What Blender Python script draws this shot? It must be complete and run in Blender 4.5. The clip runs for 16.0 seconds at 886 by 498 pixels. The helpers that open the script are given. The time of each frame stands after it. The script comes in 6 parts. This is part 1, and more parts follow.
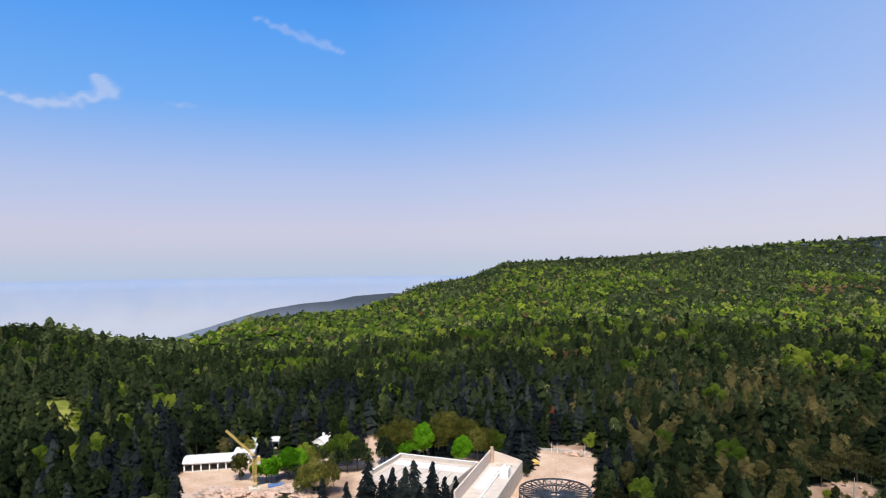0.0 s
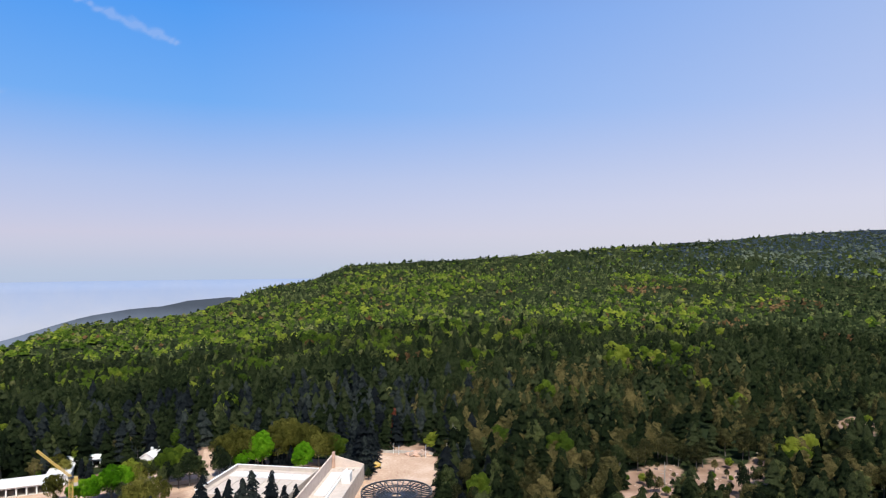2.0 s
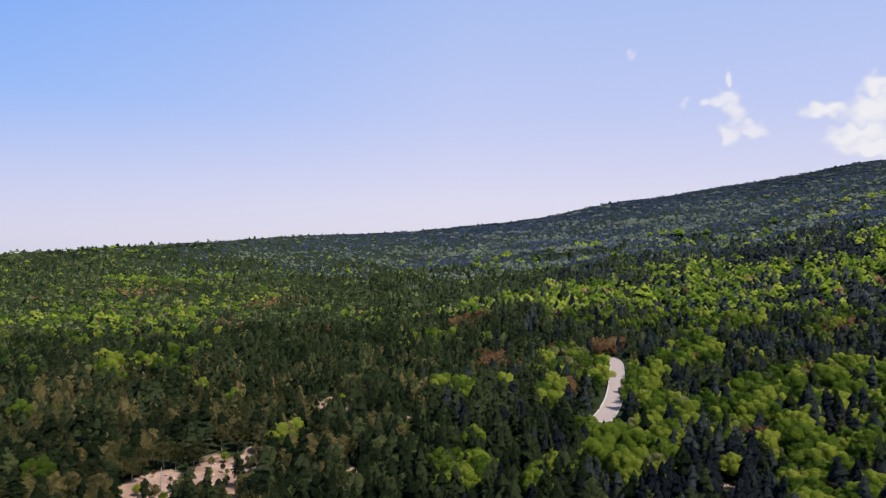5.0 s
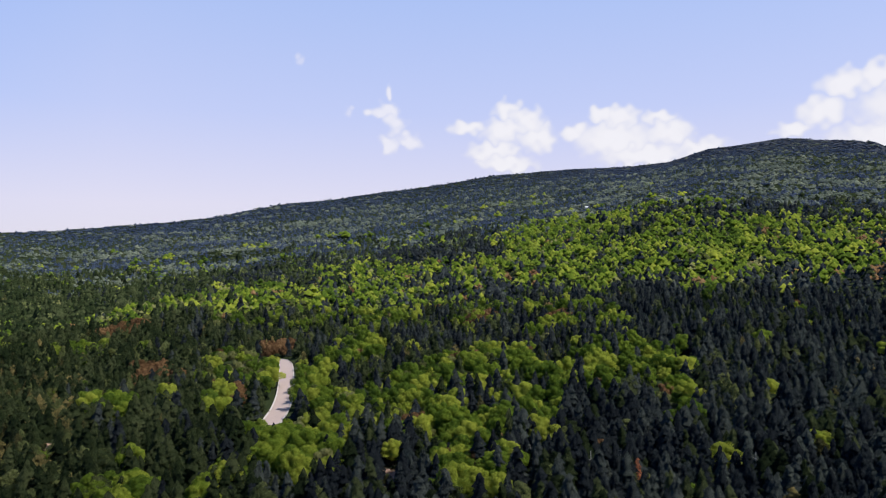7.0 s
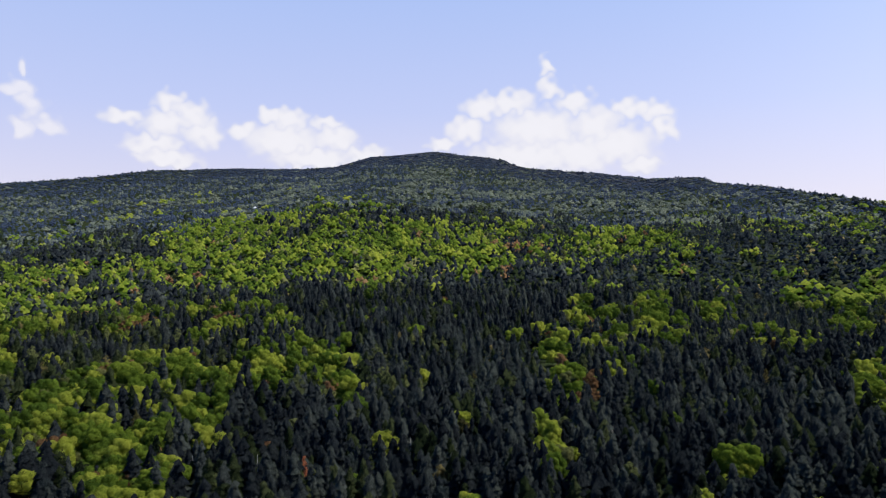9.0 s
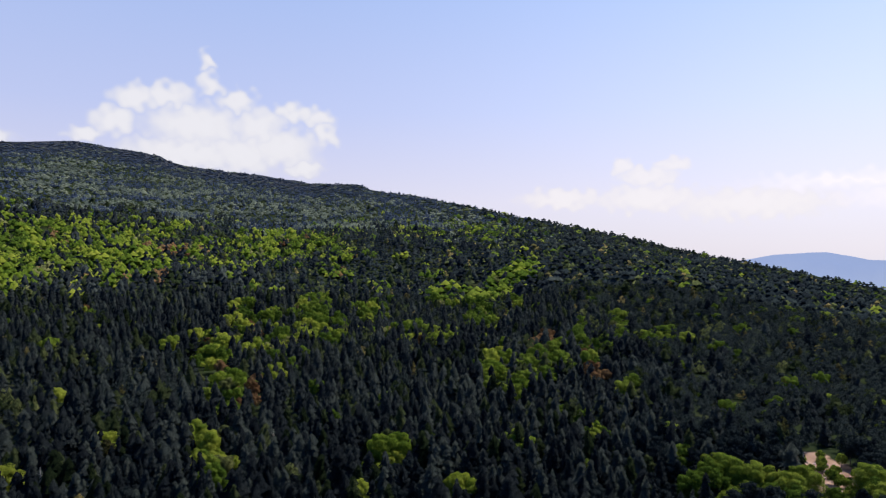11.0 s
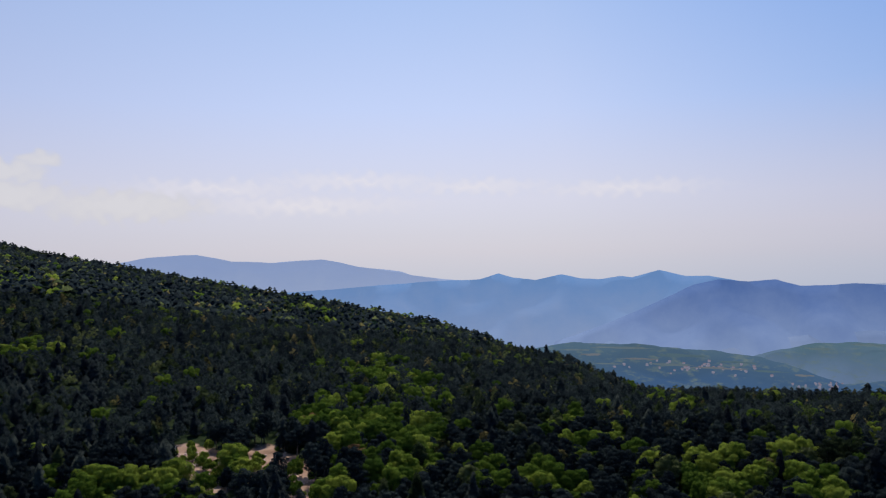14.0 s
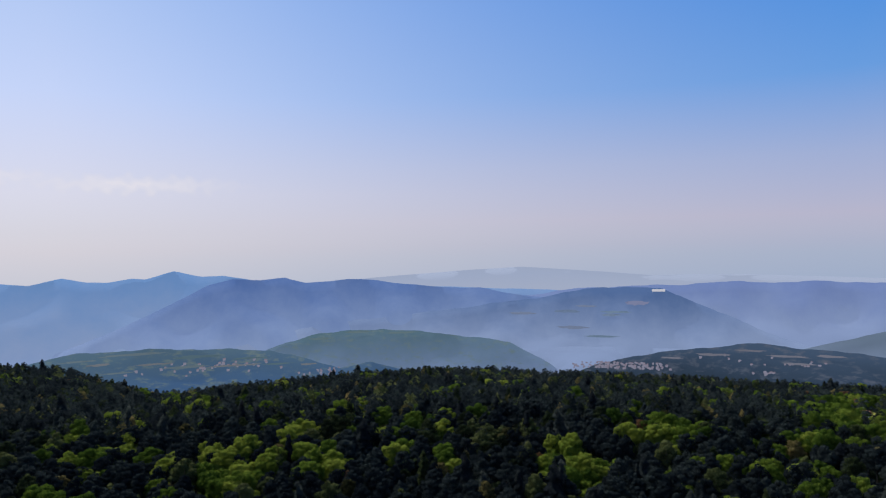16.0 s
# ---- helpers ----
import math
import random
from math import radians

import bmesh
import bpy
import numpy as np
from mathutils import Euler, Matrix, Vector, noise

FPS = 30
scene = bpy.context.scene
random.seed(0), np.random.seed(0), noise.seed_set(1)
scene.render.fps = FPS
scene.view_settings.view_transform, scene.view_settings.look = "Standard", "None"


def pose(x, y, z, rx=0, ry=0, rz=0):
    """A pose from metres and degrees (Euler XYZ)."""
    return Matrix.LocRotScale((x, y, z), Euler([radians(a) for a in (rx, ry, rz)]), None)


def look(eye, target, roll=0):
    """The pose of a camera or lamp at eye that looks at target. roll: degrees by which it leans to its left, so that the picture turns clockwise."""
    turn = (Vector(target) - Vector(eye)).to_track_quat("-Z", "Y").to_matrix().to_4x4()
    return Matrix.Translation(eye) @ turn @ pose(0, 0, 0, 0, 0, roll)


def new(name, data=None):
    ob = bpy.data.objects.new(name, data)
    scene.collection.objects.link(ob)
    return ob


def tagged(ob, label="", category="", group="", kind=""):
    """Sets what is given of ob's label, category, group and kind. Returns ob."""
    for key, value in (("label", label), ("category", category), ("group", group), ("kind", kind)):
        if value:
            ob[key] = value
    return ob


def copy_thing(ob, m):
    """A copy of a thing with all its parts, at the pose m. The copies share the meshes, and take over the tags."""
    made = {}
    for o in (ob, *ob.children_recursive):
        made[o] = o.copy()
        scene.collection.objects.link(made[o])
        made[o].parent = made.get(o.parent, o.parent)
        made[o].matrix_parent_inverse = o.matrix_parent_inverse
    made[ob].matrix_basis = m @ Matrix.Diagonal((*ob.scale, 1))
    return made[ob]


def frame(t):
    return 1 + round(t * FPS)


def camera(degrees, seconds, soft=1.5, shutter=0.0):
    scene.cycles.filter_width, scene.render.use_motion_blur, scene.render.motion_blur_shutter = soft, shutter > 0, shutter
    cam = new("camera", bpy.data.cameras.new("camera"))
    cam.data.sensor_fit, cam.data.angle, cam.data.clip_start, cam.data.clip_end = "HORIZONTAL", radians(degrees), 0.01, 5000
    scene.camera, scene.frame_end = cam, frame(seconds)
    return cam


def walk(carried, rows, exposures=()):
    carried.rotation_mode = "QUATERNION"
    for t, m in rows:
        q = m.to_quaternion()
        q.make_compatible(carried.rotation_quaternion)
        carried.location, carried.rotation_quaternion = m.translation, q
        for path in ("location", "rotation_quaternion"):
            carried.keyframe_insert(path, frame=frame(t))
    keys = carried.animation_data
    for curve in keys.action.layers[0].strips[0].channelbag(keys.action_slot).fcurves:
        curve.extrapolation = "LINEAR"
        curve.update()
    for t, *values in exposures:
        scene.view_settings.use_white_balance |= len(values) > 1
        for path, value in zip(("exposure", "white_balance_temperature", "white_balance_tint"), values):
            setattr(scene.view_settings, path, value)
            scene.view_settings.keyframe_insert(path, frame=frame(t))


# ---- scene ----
cam = camera(64.85, 16.0, soft=1.2)
# seconds, bearing, tilt, lean
PATH = [(0.0, 0.00, 0.58, -0.39), (0.5, 1.45, 0.64, -0.21), (1.0, 2.99, 0.71, -0.20), (1.5, 5.66, 0.77, -0.19), (2.0, 12.82, 0.77, -0.16), (2.5,
        19.74, 0.76, -0.21), (3.0, 26.13, 0.73, -0.27), (5.5, 59.03, 0.68, -0.22), (6.0, 65.81, 0.68, -0.36), (6.5, 72.63, 0.65, -0.58), (7.0,
        79.01, 0.62, -0.61), (7.5, 85.90, 0.53, -0.67), (8.0, 92.59, 0.48, -0.60), (10.5, 126.01, 0.50, -0.39), (11.0, 132.98, 0.52, -0.34), (11.5,
        139.89, 0.52, -0.46), (12.0, 146.86, 0.47, -0.58), (12.5, 153.74, 0.48, -0.65), (13.0, 162.05, 0.40, -0.71), (13.5, 171.79, 0.35, -0.73),
        (14.0, 181.29, 0.30, -0.72), (14.5, 190.83, 0.21, -0.54), (15.0, 200.43, 0.06, -0.70), (15.5, 210.09, -0.07, -0.94), (16.0, 219.62, -0.21,
        -0.94)]
walk(cam, [(t, pose(0, 0, 80, 90 + tilt, 0, -bearing) @ pose(0, 0, 0, 0, 0, lean)) for t, bearing, tilt, lean in PATH],
     [(0, 0.55, 6500, 5), (3, 0.55, 6500, 6), (5.5, 0.63, 6500, 10), (8, 0.66, 6500, 10), (11, 0.58, 6500, 10), (12, 0.43, 6450, 8), (13, 0.28, 6400, 8), (14.5, 0.12, 6320, 8), (15, 0.08, 6320, 8), (15.5, 0.14, 6340, 8), (16, 0.2, 6350, 8)])
# ---- plan: bearings in degrees clockwise from +y, ranges and heights in metres ----
EYE_Z = 80.0
# skylines of the surrounding hills: bearing, elevation angle of the crest, range of the crest
WEST_RIDGE = [(-70, -5.0, 800), (-45, -4.2, 800), (-31.5, -4.3, 800), (-29.4, -4.41, 800), (-27.4, -4.83, 800), (-26, -5.3, 830), (-22.3, -5.83, 880), (-20.4, -6.03, 900), (-18.8, -5.66, 950),
              (-17.2, -5.08, 1000), (-15.55, -4.49, 1100), (-13, -4.38, 1180), (-10, -4.3, 1250), (-7.3, -4.0, 1330), (-4.13, -3.0, 1400), (-1.37, -2.01, 1500), (0.94, -1.78, 1530), (2.56, -1.42, 1550),
              (3.73, -0.85, 1580), (5.1, -0.31, 1600), (8.7, -0.09, 1700), (13, 0.04, 1750), (17.7, 0.3, 1800), (22, 0.66, 1900), (27, 1.04, 1950), (34.5, 1.5, 2000)]
MOUNTAIN = [(42, 2.02, 2200), (50, 2.33, 2400), (55, 2.8, 2500), (59.8, 3.29, 2600), (65.8, 4.40, 2700), (75.3, 5.6, 2800), (83, 6.7, 2800), (87, 6.95, 2900),
              (97.1, 7.27, 2900), (99.9, 8.16, 2900), (105.3, 8.58, 2900), (110.5, 7.95, 2800), (112.1, 7.3, 2700), (117.6, 6.68, 2500), (122, 6.02, 2400), (126.3, 6.0, 2300),
              (127.3, 5.55, 2300), (131.4, 5.0, 2100), (135.2, 4.23, 2000), (145, 2.12, 1700)]
EAST_SPUR = [(151.6, 0.55, 1500), (157.2, -0.45, 1350), (162, -1.51, 1250), (168, -2.69, 1100), (177, -4.5, 950), (182, -5.62, 850), (184.6, -6.43, 800), (191.5, -8.46, 700),
              (195.2, -10.2, 600), (197.5, -10.95, 560), (206.4, -10.5, 560), (212, -10.2, 600), (222, -10.0, 620), (229.4, -10.28, 640), (242, -10.35, 700), (252, -10.2, 700),
              (290, -8.0, 700)]
# nearer wooded hill in front of the mountain: bearing, crest elevation, range, depth of the hollow behind it (degrees)
FRONT_HILL = [(53, -3.4, 900, 0.0), (67, -1.1, 1050, 0.2), (75, 0.0, 1120, 0.4), (83, 1.5, 1200, 0.7), (89, 3.05, 1300, 1.1), (95.6, 4.2, 1300, 1.3), (101.7, 4.25, 1300, 1.4),
              (107.4, 3.1, 1250, 1.0), (112, 2.5, 1200, 0.7), (124, 1.8, 1150, 0.5), (136, 1.0, 1050, 0.5), (143, 0.9, 950, 0.4), (155.6, -2.2, 800, 0.4),
              (165.3, -5.2, 700, 0.2)]
SKYLINE = np.array(WEST_RIDGE + MOUNTAIN + EAST_SPUR)
FRONT = np.array(FRONT_HILL)
LOWLAND = -560.0


def smooth(a, b, x):
    s = np.clip((x - a) / (b - a), 0, 1)
    return s * s * (3 - 2 * s)


def swell(x, y, size, seed):
    """Soft rolling noise between about -1 and 1, with the given wavelength."""
    gen = np.random.RandomState(seed)
    total = np.zeros_like(np.asarray(x, float))
    for k in range(7):
        turn, shift = gen.uniform(0, 6.283, 2)
        wave = size * gen.uniform(0.6, 1.6)
        total = total + np.sin((x * math.cos(turn) + y * math.sin(turn)) * 6.283 / wave + shift)
    return total / 3.2


def bearing_of(x, y):
    return (np.degrees(np.arctan2(x, y)) + 70) % 360 - 70


def place(bearing, reach):
    return reach * math.sin(radians(bearing)), reach * math.cos(radians(bearing))


def height(x, y):
    """The ground's height at x, y (arrays or numbers)."""
    x, y = np.asarray(x, float), np.asarray(y, float)
    r, az = np.maximum(np.hypot(x, y), 1.0), bearing_of(x, y)
    crest = np.interp(az, SKYLINE[:, 0], SKYLINE[:, 1])
    reach = np.interp(az, SKYLINE[:, 0], SKYLINE[:, 2])
    # the skyline is that of the treetops
    crest = crest - np.degrees(np.where(reach > 2100, 6.0, 6.3 + 1.0 * smooth(30, 60, az) - 2.0 * smooth(156, 166, az) * (1 - 0.5 * smooth(198, 206, az))) / reach)
    r0, e0 = 330.0, -13.63
    log = np.log(np.maximum(r, r0) / r0)
    s = np.clip(log / np.log(reach / r0), 1e-9, 1)
    slope = e0 + (crest - e0) * s ** 0.8
    # the nearer hill
    hill_r = np.interp(az, FRONT[:, 0], FRONT[:, 2])
    hill_e = np.interp(az, FRONT[:, 0], FRONT[:, 1]) - np.degrees(9.0 / hill_r)
    hollow = np.interp(az, FRONT[:, 0], FRONT[:, 3])
    sh = np.log(hill_r / r0) / np.log(reach / r0)
    w = smooth(40, 56, az) * (1 - smooth(160, 172, az))
    hill_e = hill_e * w + (e0 + (crest - e0) * sh ** 0.8) * (1 - w)
    up = e0 + (hill_e - e0) * np.clip(s / sh, 0, 1) ** 0.85
    q = np.clip((s - sh) / np.maximum(1 - sh, 1e-3), 0, 1)
    back = hill_e + (crest - hill_e) * q ** 1.3 - hollow * w * 4 * np.minimum(q, 0.5) * np.exp(-q * 5)
    slope = np.where(w > 0, w * np.where(s < sh, up, back) + (1 - w) * slope, slope)
    z = EYE_Z + np.where(r < r0, -80.0, r * np.tan(np.radians(slope)))
    rough = smooth(330, 700, r) * (1 - 0.75 * smooth(0.75, 0.98, s))
    z = z + rough * (swell(x, y, 420, 5) * 7 + swell(x, y, 170, 6) * 3.0)
    z = z + (0.3 + 0.7 * smooth(300, 420, r)) * swell(x, y, 60, 7) * 0.7
    # beyond the crest the land falls away to the lowland
    past = np.maximum(r - reach, 0)
    fall = z - past * 0.12 - past * past / 2200.0
    return np.where(past > 0, np.maximum(fall, LOWLAND + swell(x, y, 900, 8) * 12), z)

# ---- world, sun ----
AIR = 0.7  # strength of the sky and of the hazy distance
SUN_BEARING, SUN_HEIGHT = 182.0, 57.0


def node(tree, kind, **sockets):
    n = tree.nodes.new(kind)
    for key, value in sockets.items():
        name = key.replace("_", " ")
        if key[0] == "i" and key[1:].isdigit():
            n.inputs[int(key[1:])].default_value = value
        else:
            n.inputs[name].default_value = value
    return n


def math_node(tree, op, a, b=None, clamp=False):
    n = tree.nodes.new("ShaderNodeMath")
    n.operation, n.use_clamp = op, clamp
    for i, v in enumerate((a, b)):
        if v is None:
            continue
        if isinstance(v, (int, float)):
            n.inputs[i].default_value = v
        else:
            tree.links.new(v, n.inputs[i])
    return n.outputs[0]


def ramp_node(tree, fac, stops, mode="LINEAR"):
    n = tree.nodes.new("ShaderNodeValToRGB")
    n.color_ramp.interpolation = mode
    while len(n.color_ramp.elements) < len(stops):
        n.color_ramp.elements.new(0.5)
    for e, (p, c) in zip(n.color_ramp.elements, stops):
        e.position, e.color = p, (*c, 1)
    tree.links.new(fac, n.inputs[0])
    return n.outputs[0]


def mix_node(tree, fac, a, b, mode="MIX"):
    n = tree.nodes.new("ShaderNodeMix")
    n.data_type, n.blend_type = "RGBA", mode
    for socket, v in ((n.inputs[0], fac), (n.inputs[6], a), (n.inputs[7], b)):
        if isinstance(v, (int, float)):
            socket.default_value = v
        elif isinstance(v, tuple):
            socket.default_value = (*v, 1)
        else:
            tree.links.new(v, socket)
    return n.outputs[2]


world = bpy.data.worlds.new("world")
scene.world = world
world.use_nodes = True
wt = world.node_tree
wt.nodes.clear()
sky = wt.nodes.new("ShaderNodeTexSky")
sky.sky_type, sky.sun_disc = "NISHITA", False
sky.sun_elevation, sky.sun_rotation = radians(SUN_HEIGHT), radians(SUN_BEARING)
sky.altitude, sky.air_density, sky.dust_density = 1000, 1.0, 1.2
nishita = mix_node(wt, 1.0, sky.outputs[0], (0.1, 0.1, 0.1), "MULTIPLY")
coord = wt.nodes.new("ShaderNodeTexCoord")
split = wt.nodes.new("ShaderNodeSeparateXYZ")
wt.links.new(coord.outputs["Generated"], split.inputs[0])
# haze: pale lavender low down, blue high up; paler towards the sun's side
toward = wt.nodes.new("ShaderNodeVectorMath")
toward.operation = "DOT_PRODUCT"
wt.links.new(coord.outputs["Generated"], toward.inputs[0])
toward.inputs[1].default_value = (*place(122.0, 1.0), 0)
side = math_node(wt, "MULTIPLY_ADD", toward.outputs["Value"], 0.5)
side.node.inputs[2].default_value = 0.5
lift = math_node(wt, "MULTIPLY_ADD", split.outputs[2], 2.0, clamp=True)
lift.node.inputs[2].default_value = 0.2
blue_side = ramp_node(wt, lift, [(0.0, (0.42, 0.55, 0.80)), (0.17, (0.50, 0.57, 0.78)), (0.27, (0.60, 0.565, 0.77)), (0.42, (0.46, 0.53, 0.84)),
                                 (0.62, (0.17, 0.42, 0.95)), (0.85, (0.08, 0.34, 0.96)), (1.0, (0.04, 0.22, 0.75))])
pale_side = ramp_node(wt, lift, [(0.0, (0.55, 0.60, 0.75)), (0.2, (0.70, 0.66, 0.78)), (0.35, (0.72, 0.68, 0.84)), (0.6, (0.54, 0.60, 0.90)), (1.0, (0.38, 0.52, 0.90))])
veil = mix_node(wt, ramp_node(wt, side, [(0.20, (0, 0, 0)), (0.68, (1, 1, 1))]), blue_side, pale_side)
# brighter air below the sun
sunward = wt.nodes.new("ShaderNodeVectorMath")
sunward.operation = "DOT_PRODUCT"
wt.links.new(coord.outputs["Generated"], sunward.inputs[0])
sunward.inputs[1].default_value = (*place(180.0, 1.0), 0)
gleam = math_node(wt, "POWER", math_node(wt, "MAXIMUM", sunward.outputs["Value"], 0.0), 4.0)
gleam = math_node(wt, "MULTIPLY", gleam, ramp_node(wt, lift, [(0.25, (0.45, 0.45, 0.45)), (0.6, (1, 1, 1))]))
veil = mix_node(wt, 1.0, veil, ramp_node(wt, gleam, [(0.0, (1, 1, 1)), (1.0, (1.48, 1.50, 1.40))]), "MULTIPLY")
back = wt.nodes.new("ShaderNodeBackground")
wt.links.new(mix_node(wt, 0.85, nishita, veil), back.inputs[0])
back.inputs[1].default_value = AIR
out = wt.nodes.new("ShaderNodeOutputWorld")
wt.links.new(back.outputs[0], out.inputs[0])

sun_data = bpy.data.lights.new("sun", "SUN")
sun_data.energy, sun_data.angle, sun_data.color = 5.0, radians(0.6), (1.0, 0.95, 0.88)
sun = new("sun", sun_data)
sx, sy = place(SUN_BEARING, math.cos(radians(SUN_HEIGHT)))
sun.matrix_world = look((sx * 500, sy * 500, 500 * math.sin(radians(SUN_HEIGHT))), (0, 0, 0))

# ---- materials ----
def material(name):
    m = bpy.data.materials.new(name)
    m.use_nodes = True
    t = m.node_tree
    t.nodes.clear()
    o = t.nodes.new("ShaderNodeOutputMaterial")
    return m, t, o


def plain(name, colour, rough=0.7, metal=0.0, vary=0.25, scale=3.0, bump=0.15):
    """A surface with broad stains and fine grain around one base colour."""
    m, t, o = material(name)
    geo = t.nodes.new("ShaderNodeNewGeometry")
    broad, fine = node(t, "ShaderNodeTexNoise", Scale=scale * 0.15, Detail=4.0), node(t, "ShaderNodeTexNoise", Scale=scale * 2, Detail=3.0)
    t.links.new(geo.outputs["Position"], broad.inputs["Vector"])
    t.links.new(geo.outputs["Position"], fine.inputs["Vector"])
    f = math_node(t, "ADD", math_node(t, "MULTIPLY", broad.outputs[0], 0.6), math_node(t, "MULTIPLY", fine.outputs[0], 0.4))
    lo, hi = tuple(c * (1 - vary) for c in colour), tuple(min(1, c * (1 + vary)) for c in colour)
    col = ramp_node(t, f, [(0.3, lo), (0.7, hi)])
    b = node(t, "ShaderNodeBsdfPrincipled", Roughness=rough, Metallic=metal)
    t.links.new(col, b.inputs["Base Color"])
    bp = node(t, "ShaderNodeBump", Strength=bump, Distance=0.05)
    t.links.new(fine.outputs[0], bp.inputs["Height"])
    t.links.new(bp.outputs[0], b.inputs["Normal"])
    t.links.new(b.outputs[0], o.inputs[0])
    return m


def foliage(name, dark, mid, light, through_leaf=0.25, gaps=0.46, speckle=1.9, relief=0.9, grit=1.7):
    """Leaves or needles: every tree has a tint of its own, every spray a small change; light passes through."""
    m, t, o = material(name)
    att = t.nodes.new("ShaderNodeAttribute")
    att.attribute_name = "tint"
    info = t.nodes.new("ShaderNodeObjectInfo")
    geo = t.nodes.new("ShaderNodeNewGeometry")
    grain = node(t, "ShaderNodeTexNoise", Scale=grit, Detail=4.0, Roughness=0.8)
    t.links.new(geo.outputs["Position"], grain.inputs["Vector"])
    f = math_node(t, "FRACT", math_node(t, "ADD", att.outputs["Fac"], info.outputs["Random"]))
    isl = math_node(t, "MULTIPLY", math_node(t, "SUBTRACT", geo.outputs["Random Per Island"], 0.5), 0.3)
    spot = math_node(t, "MULTIPLY", math_node(t, "SUBTRACT", grain.outputs[0], 0.5), speckle)
    shade = math_node(t, "ADD", math_node(t, "MULTIPLY_ADD", f, 0.9), math_node(t, "ADD", isl, spot), clamp=True)
    shade.node.inputs[0].links[0].from_node.inputs[2].default_value = 0.05
    col = ramp_node(t, shade, [(0.0, dark), (0.5, mid), (1.0, light)])
    b = node(t, "ShaderNodeBsdfPrincipled", Roughness=0.6)
    b.inputs["Specular IOR Level"].default_value = 0.0
    t.links.new(col, b.inputs["Base Color"])
    bp = node(t, "ShaderNodeBump", Strength=relief, Distance=1.2)
    t.links.new(grain.outputs[0], bp.inputs["Height"])
    t.links.new(bp.outputs[0], b.inputs["Normal"])
    tr = t.nodes.new("ShaderNodeBsdfTranslucent")
    t.links.new(col, tr.inputs[0])
    mx = node(t, "ShaderNodeMixShader", Fac=through_leaf)
    t.links.new(b.outputs[0], mx.inputs[1])
    t.links.new(tr.outputs[0], mx.inputs[2])
    if gaps:
        # open gaps between the sprays
        hole = node(t, "ShaderNodeTexNoise", Scale=grit * 1.3, Detail=2.0, Roughness=0.6)
        t.links.new(geo.outputs["Position"], hole.inputs["Vector"])
        clear = t.nodes.new("ShaderNodeBsdfTransparent")
        sieve = t.nodes.new("ShaderNodeMixShader")
        t.links.new(math_node(t, "LESS_THAN", hole.outputs[0], gaps), sieve.inputs[0])
        t.links.new(mx.outputs[0], sieve.inputs[1])
        t.links.new(clear.outputs[0], sieve.inputs[2])
        t.links.new(sieve.outputs[0], o.inputs[0])
    else:
        t.links.new(mx.outputs[0], o.inputs[0])
    return m


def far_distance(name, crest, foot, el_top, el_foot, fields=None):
    """The hazy distance far behind everything: haze painted into its colour, which glows evenly."""
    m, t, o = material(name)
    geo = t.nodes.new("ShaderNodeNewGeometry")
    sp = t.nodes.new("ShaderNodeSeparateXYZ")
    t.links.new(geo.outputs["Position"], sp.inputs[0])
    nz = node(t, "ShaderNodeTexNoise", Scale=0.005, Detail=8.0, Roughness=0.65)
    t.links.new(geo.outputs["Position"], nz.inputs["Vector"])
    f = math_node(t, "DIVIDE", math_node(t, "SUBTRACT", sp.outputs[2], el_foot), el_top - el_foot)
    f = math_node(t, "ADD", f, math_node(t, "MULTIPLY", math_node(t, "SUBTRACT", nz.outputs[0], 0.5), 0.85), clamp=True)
    # the blend from crest to foot colour stands for haze thickening downwards
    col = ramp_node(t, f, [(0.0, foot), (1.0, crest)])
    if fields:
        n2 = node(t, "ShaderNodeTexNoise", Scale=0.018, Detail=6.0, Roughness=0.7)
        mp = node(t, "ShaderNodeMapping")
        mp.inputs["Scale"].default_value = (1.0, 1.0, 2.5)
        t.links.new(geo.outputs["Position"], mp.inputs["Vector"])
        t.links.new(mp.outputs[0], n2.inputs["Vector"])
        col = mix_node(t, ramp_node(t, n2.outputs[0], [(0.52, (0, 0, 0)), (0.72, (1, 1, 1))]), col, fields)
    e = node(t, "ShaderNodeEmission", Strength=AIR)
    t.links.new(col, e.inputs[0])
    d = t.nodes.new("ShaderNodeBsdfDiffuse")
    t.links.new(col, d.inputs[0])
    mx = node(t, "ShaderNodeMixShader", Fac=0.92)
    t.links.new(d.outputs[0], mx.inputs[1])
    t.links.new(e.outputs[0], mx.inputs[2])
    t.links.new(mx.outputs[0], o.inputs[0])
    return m


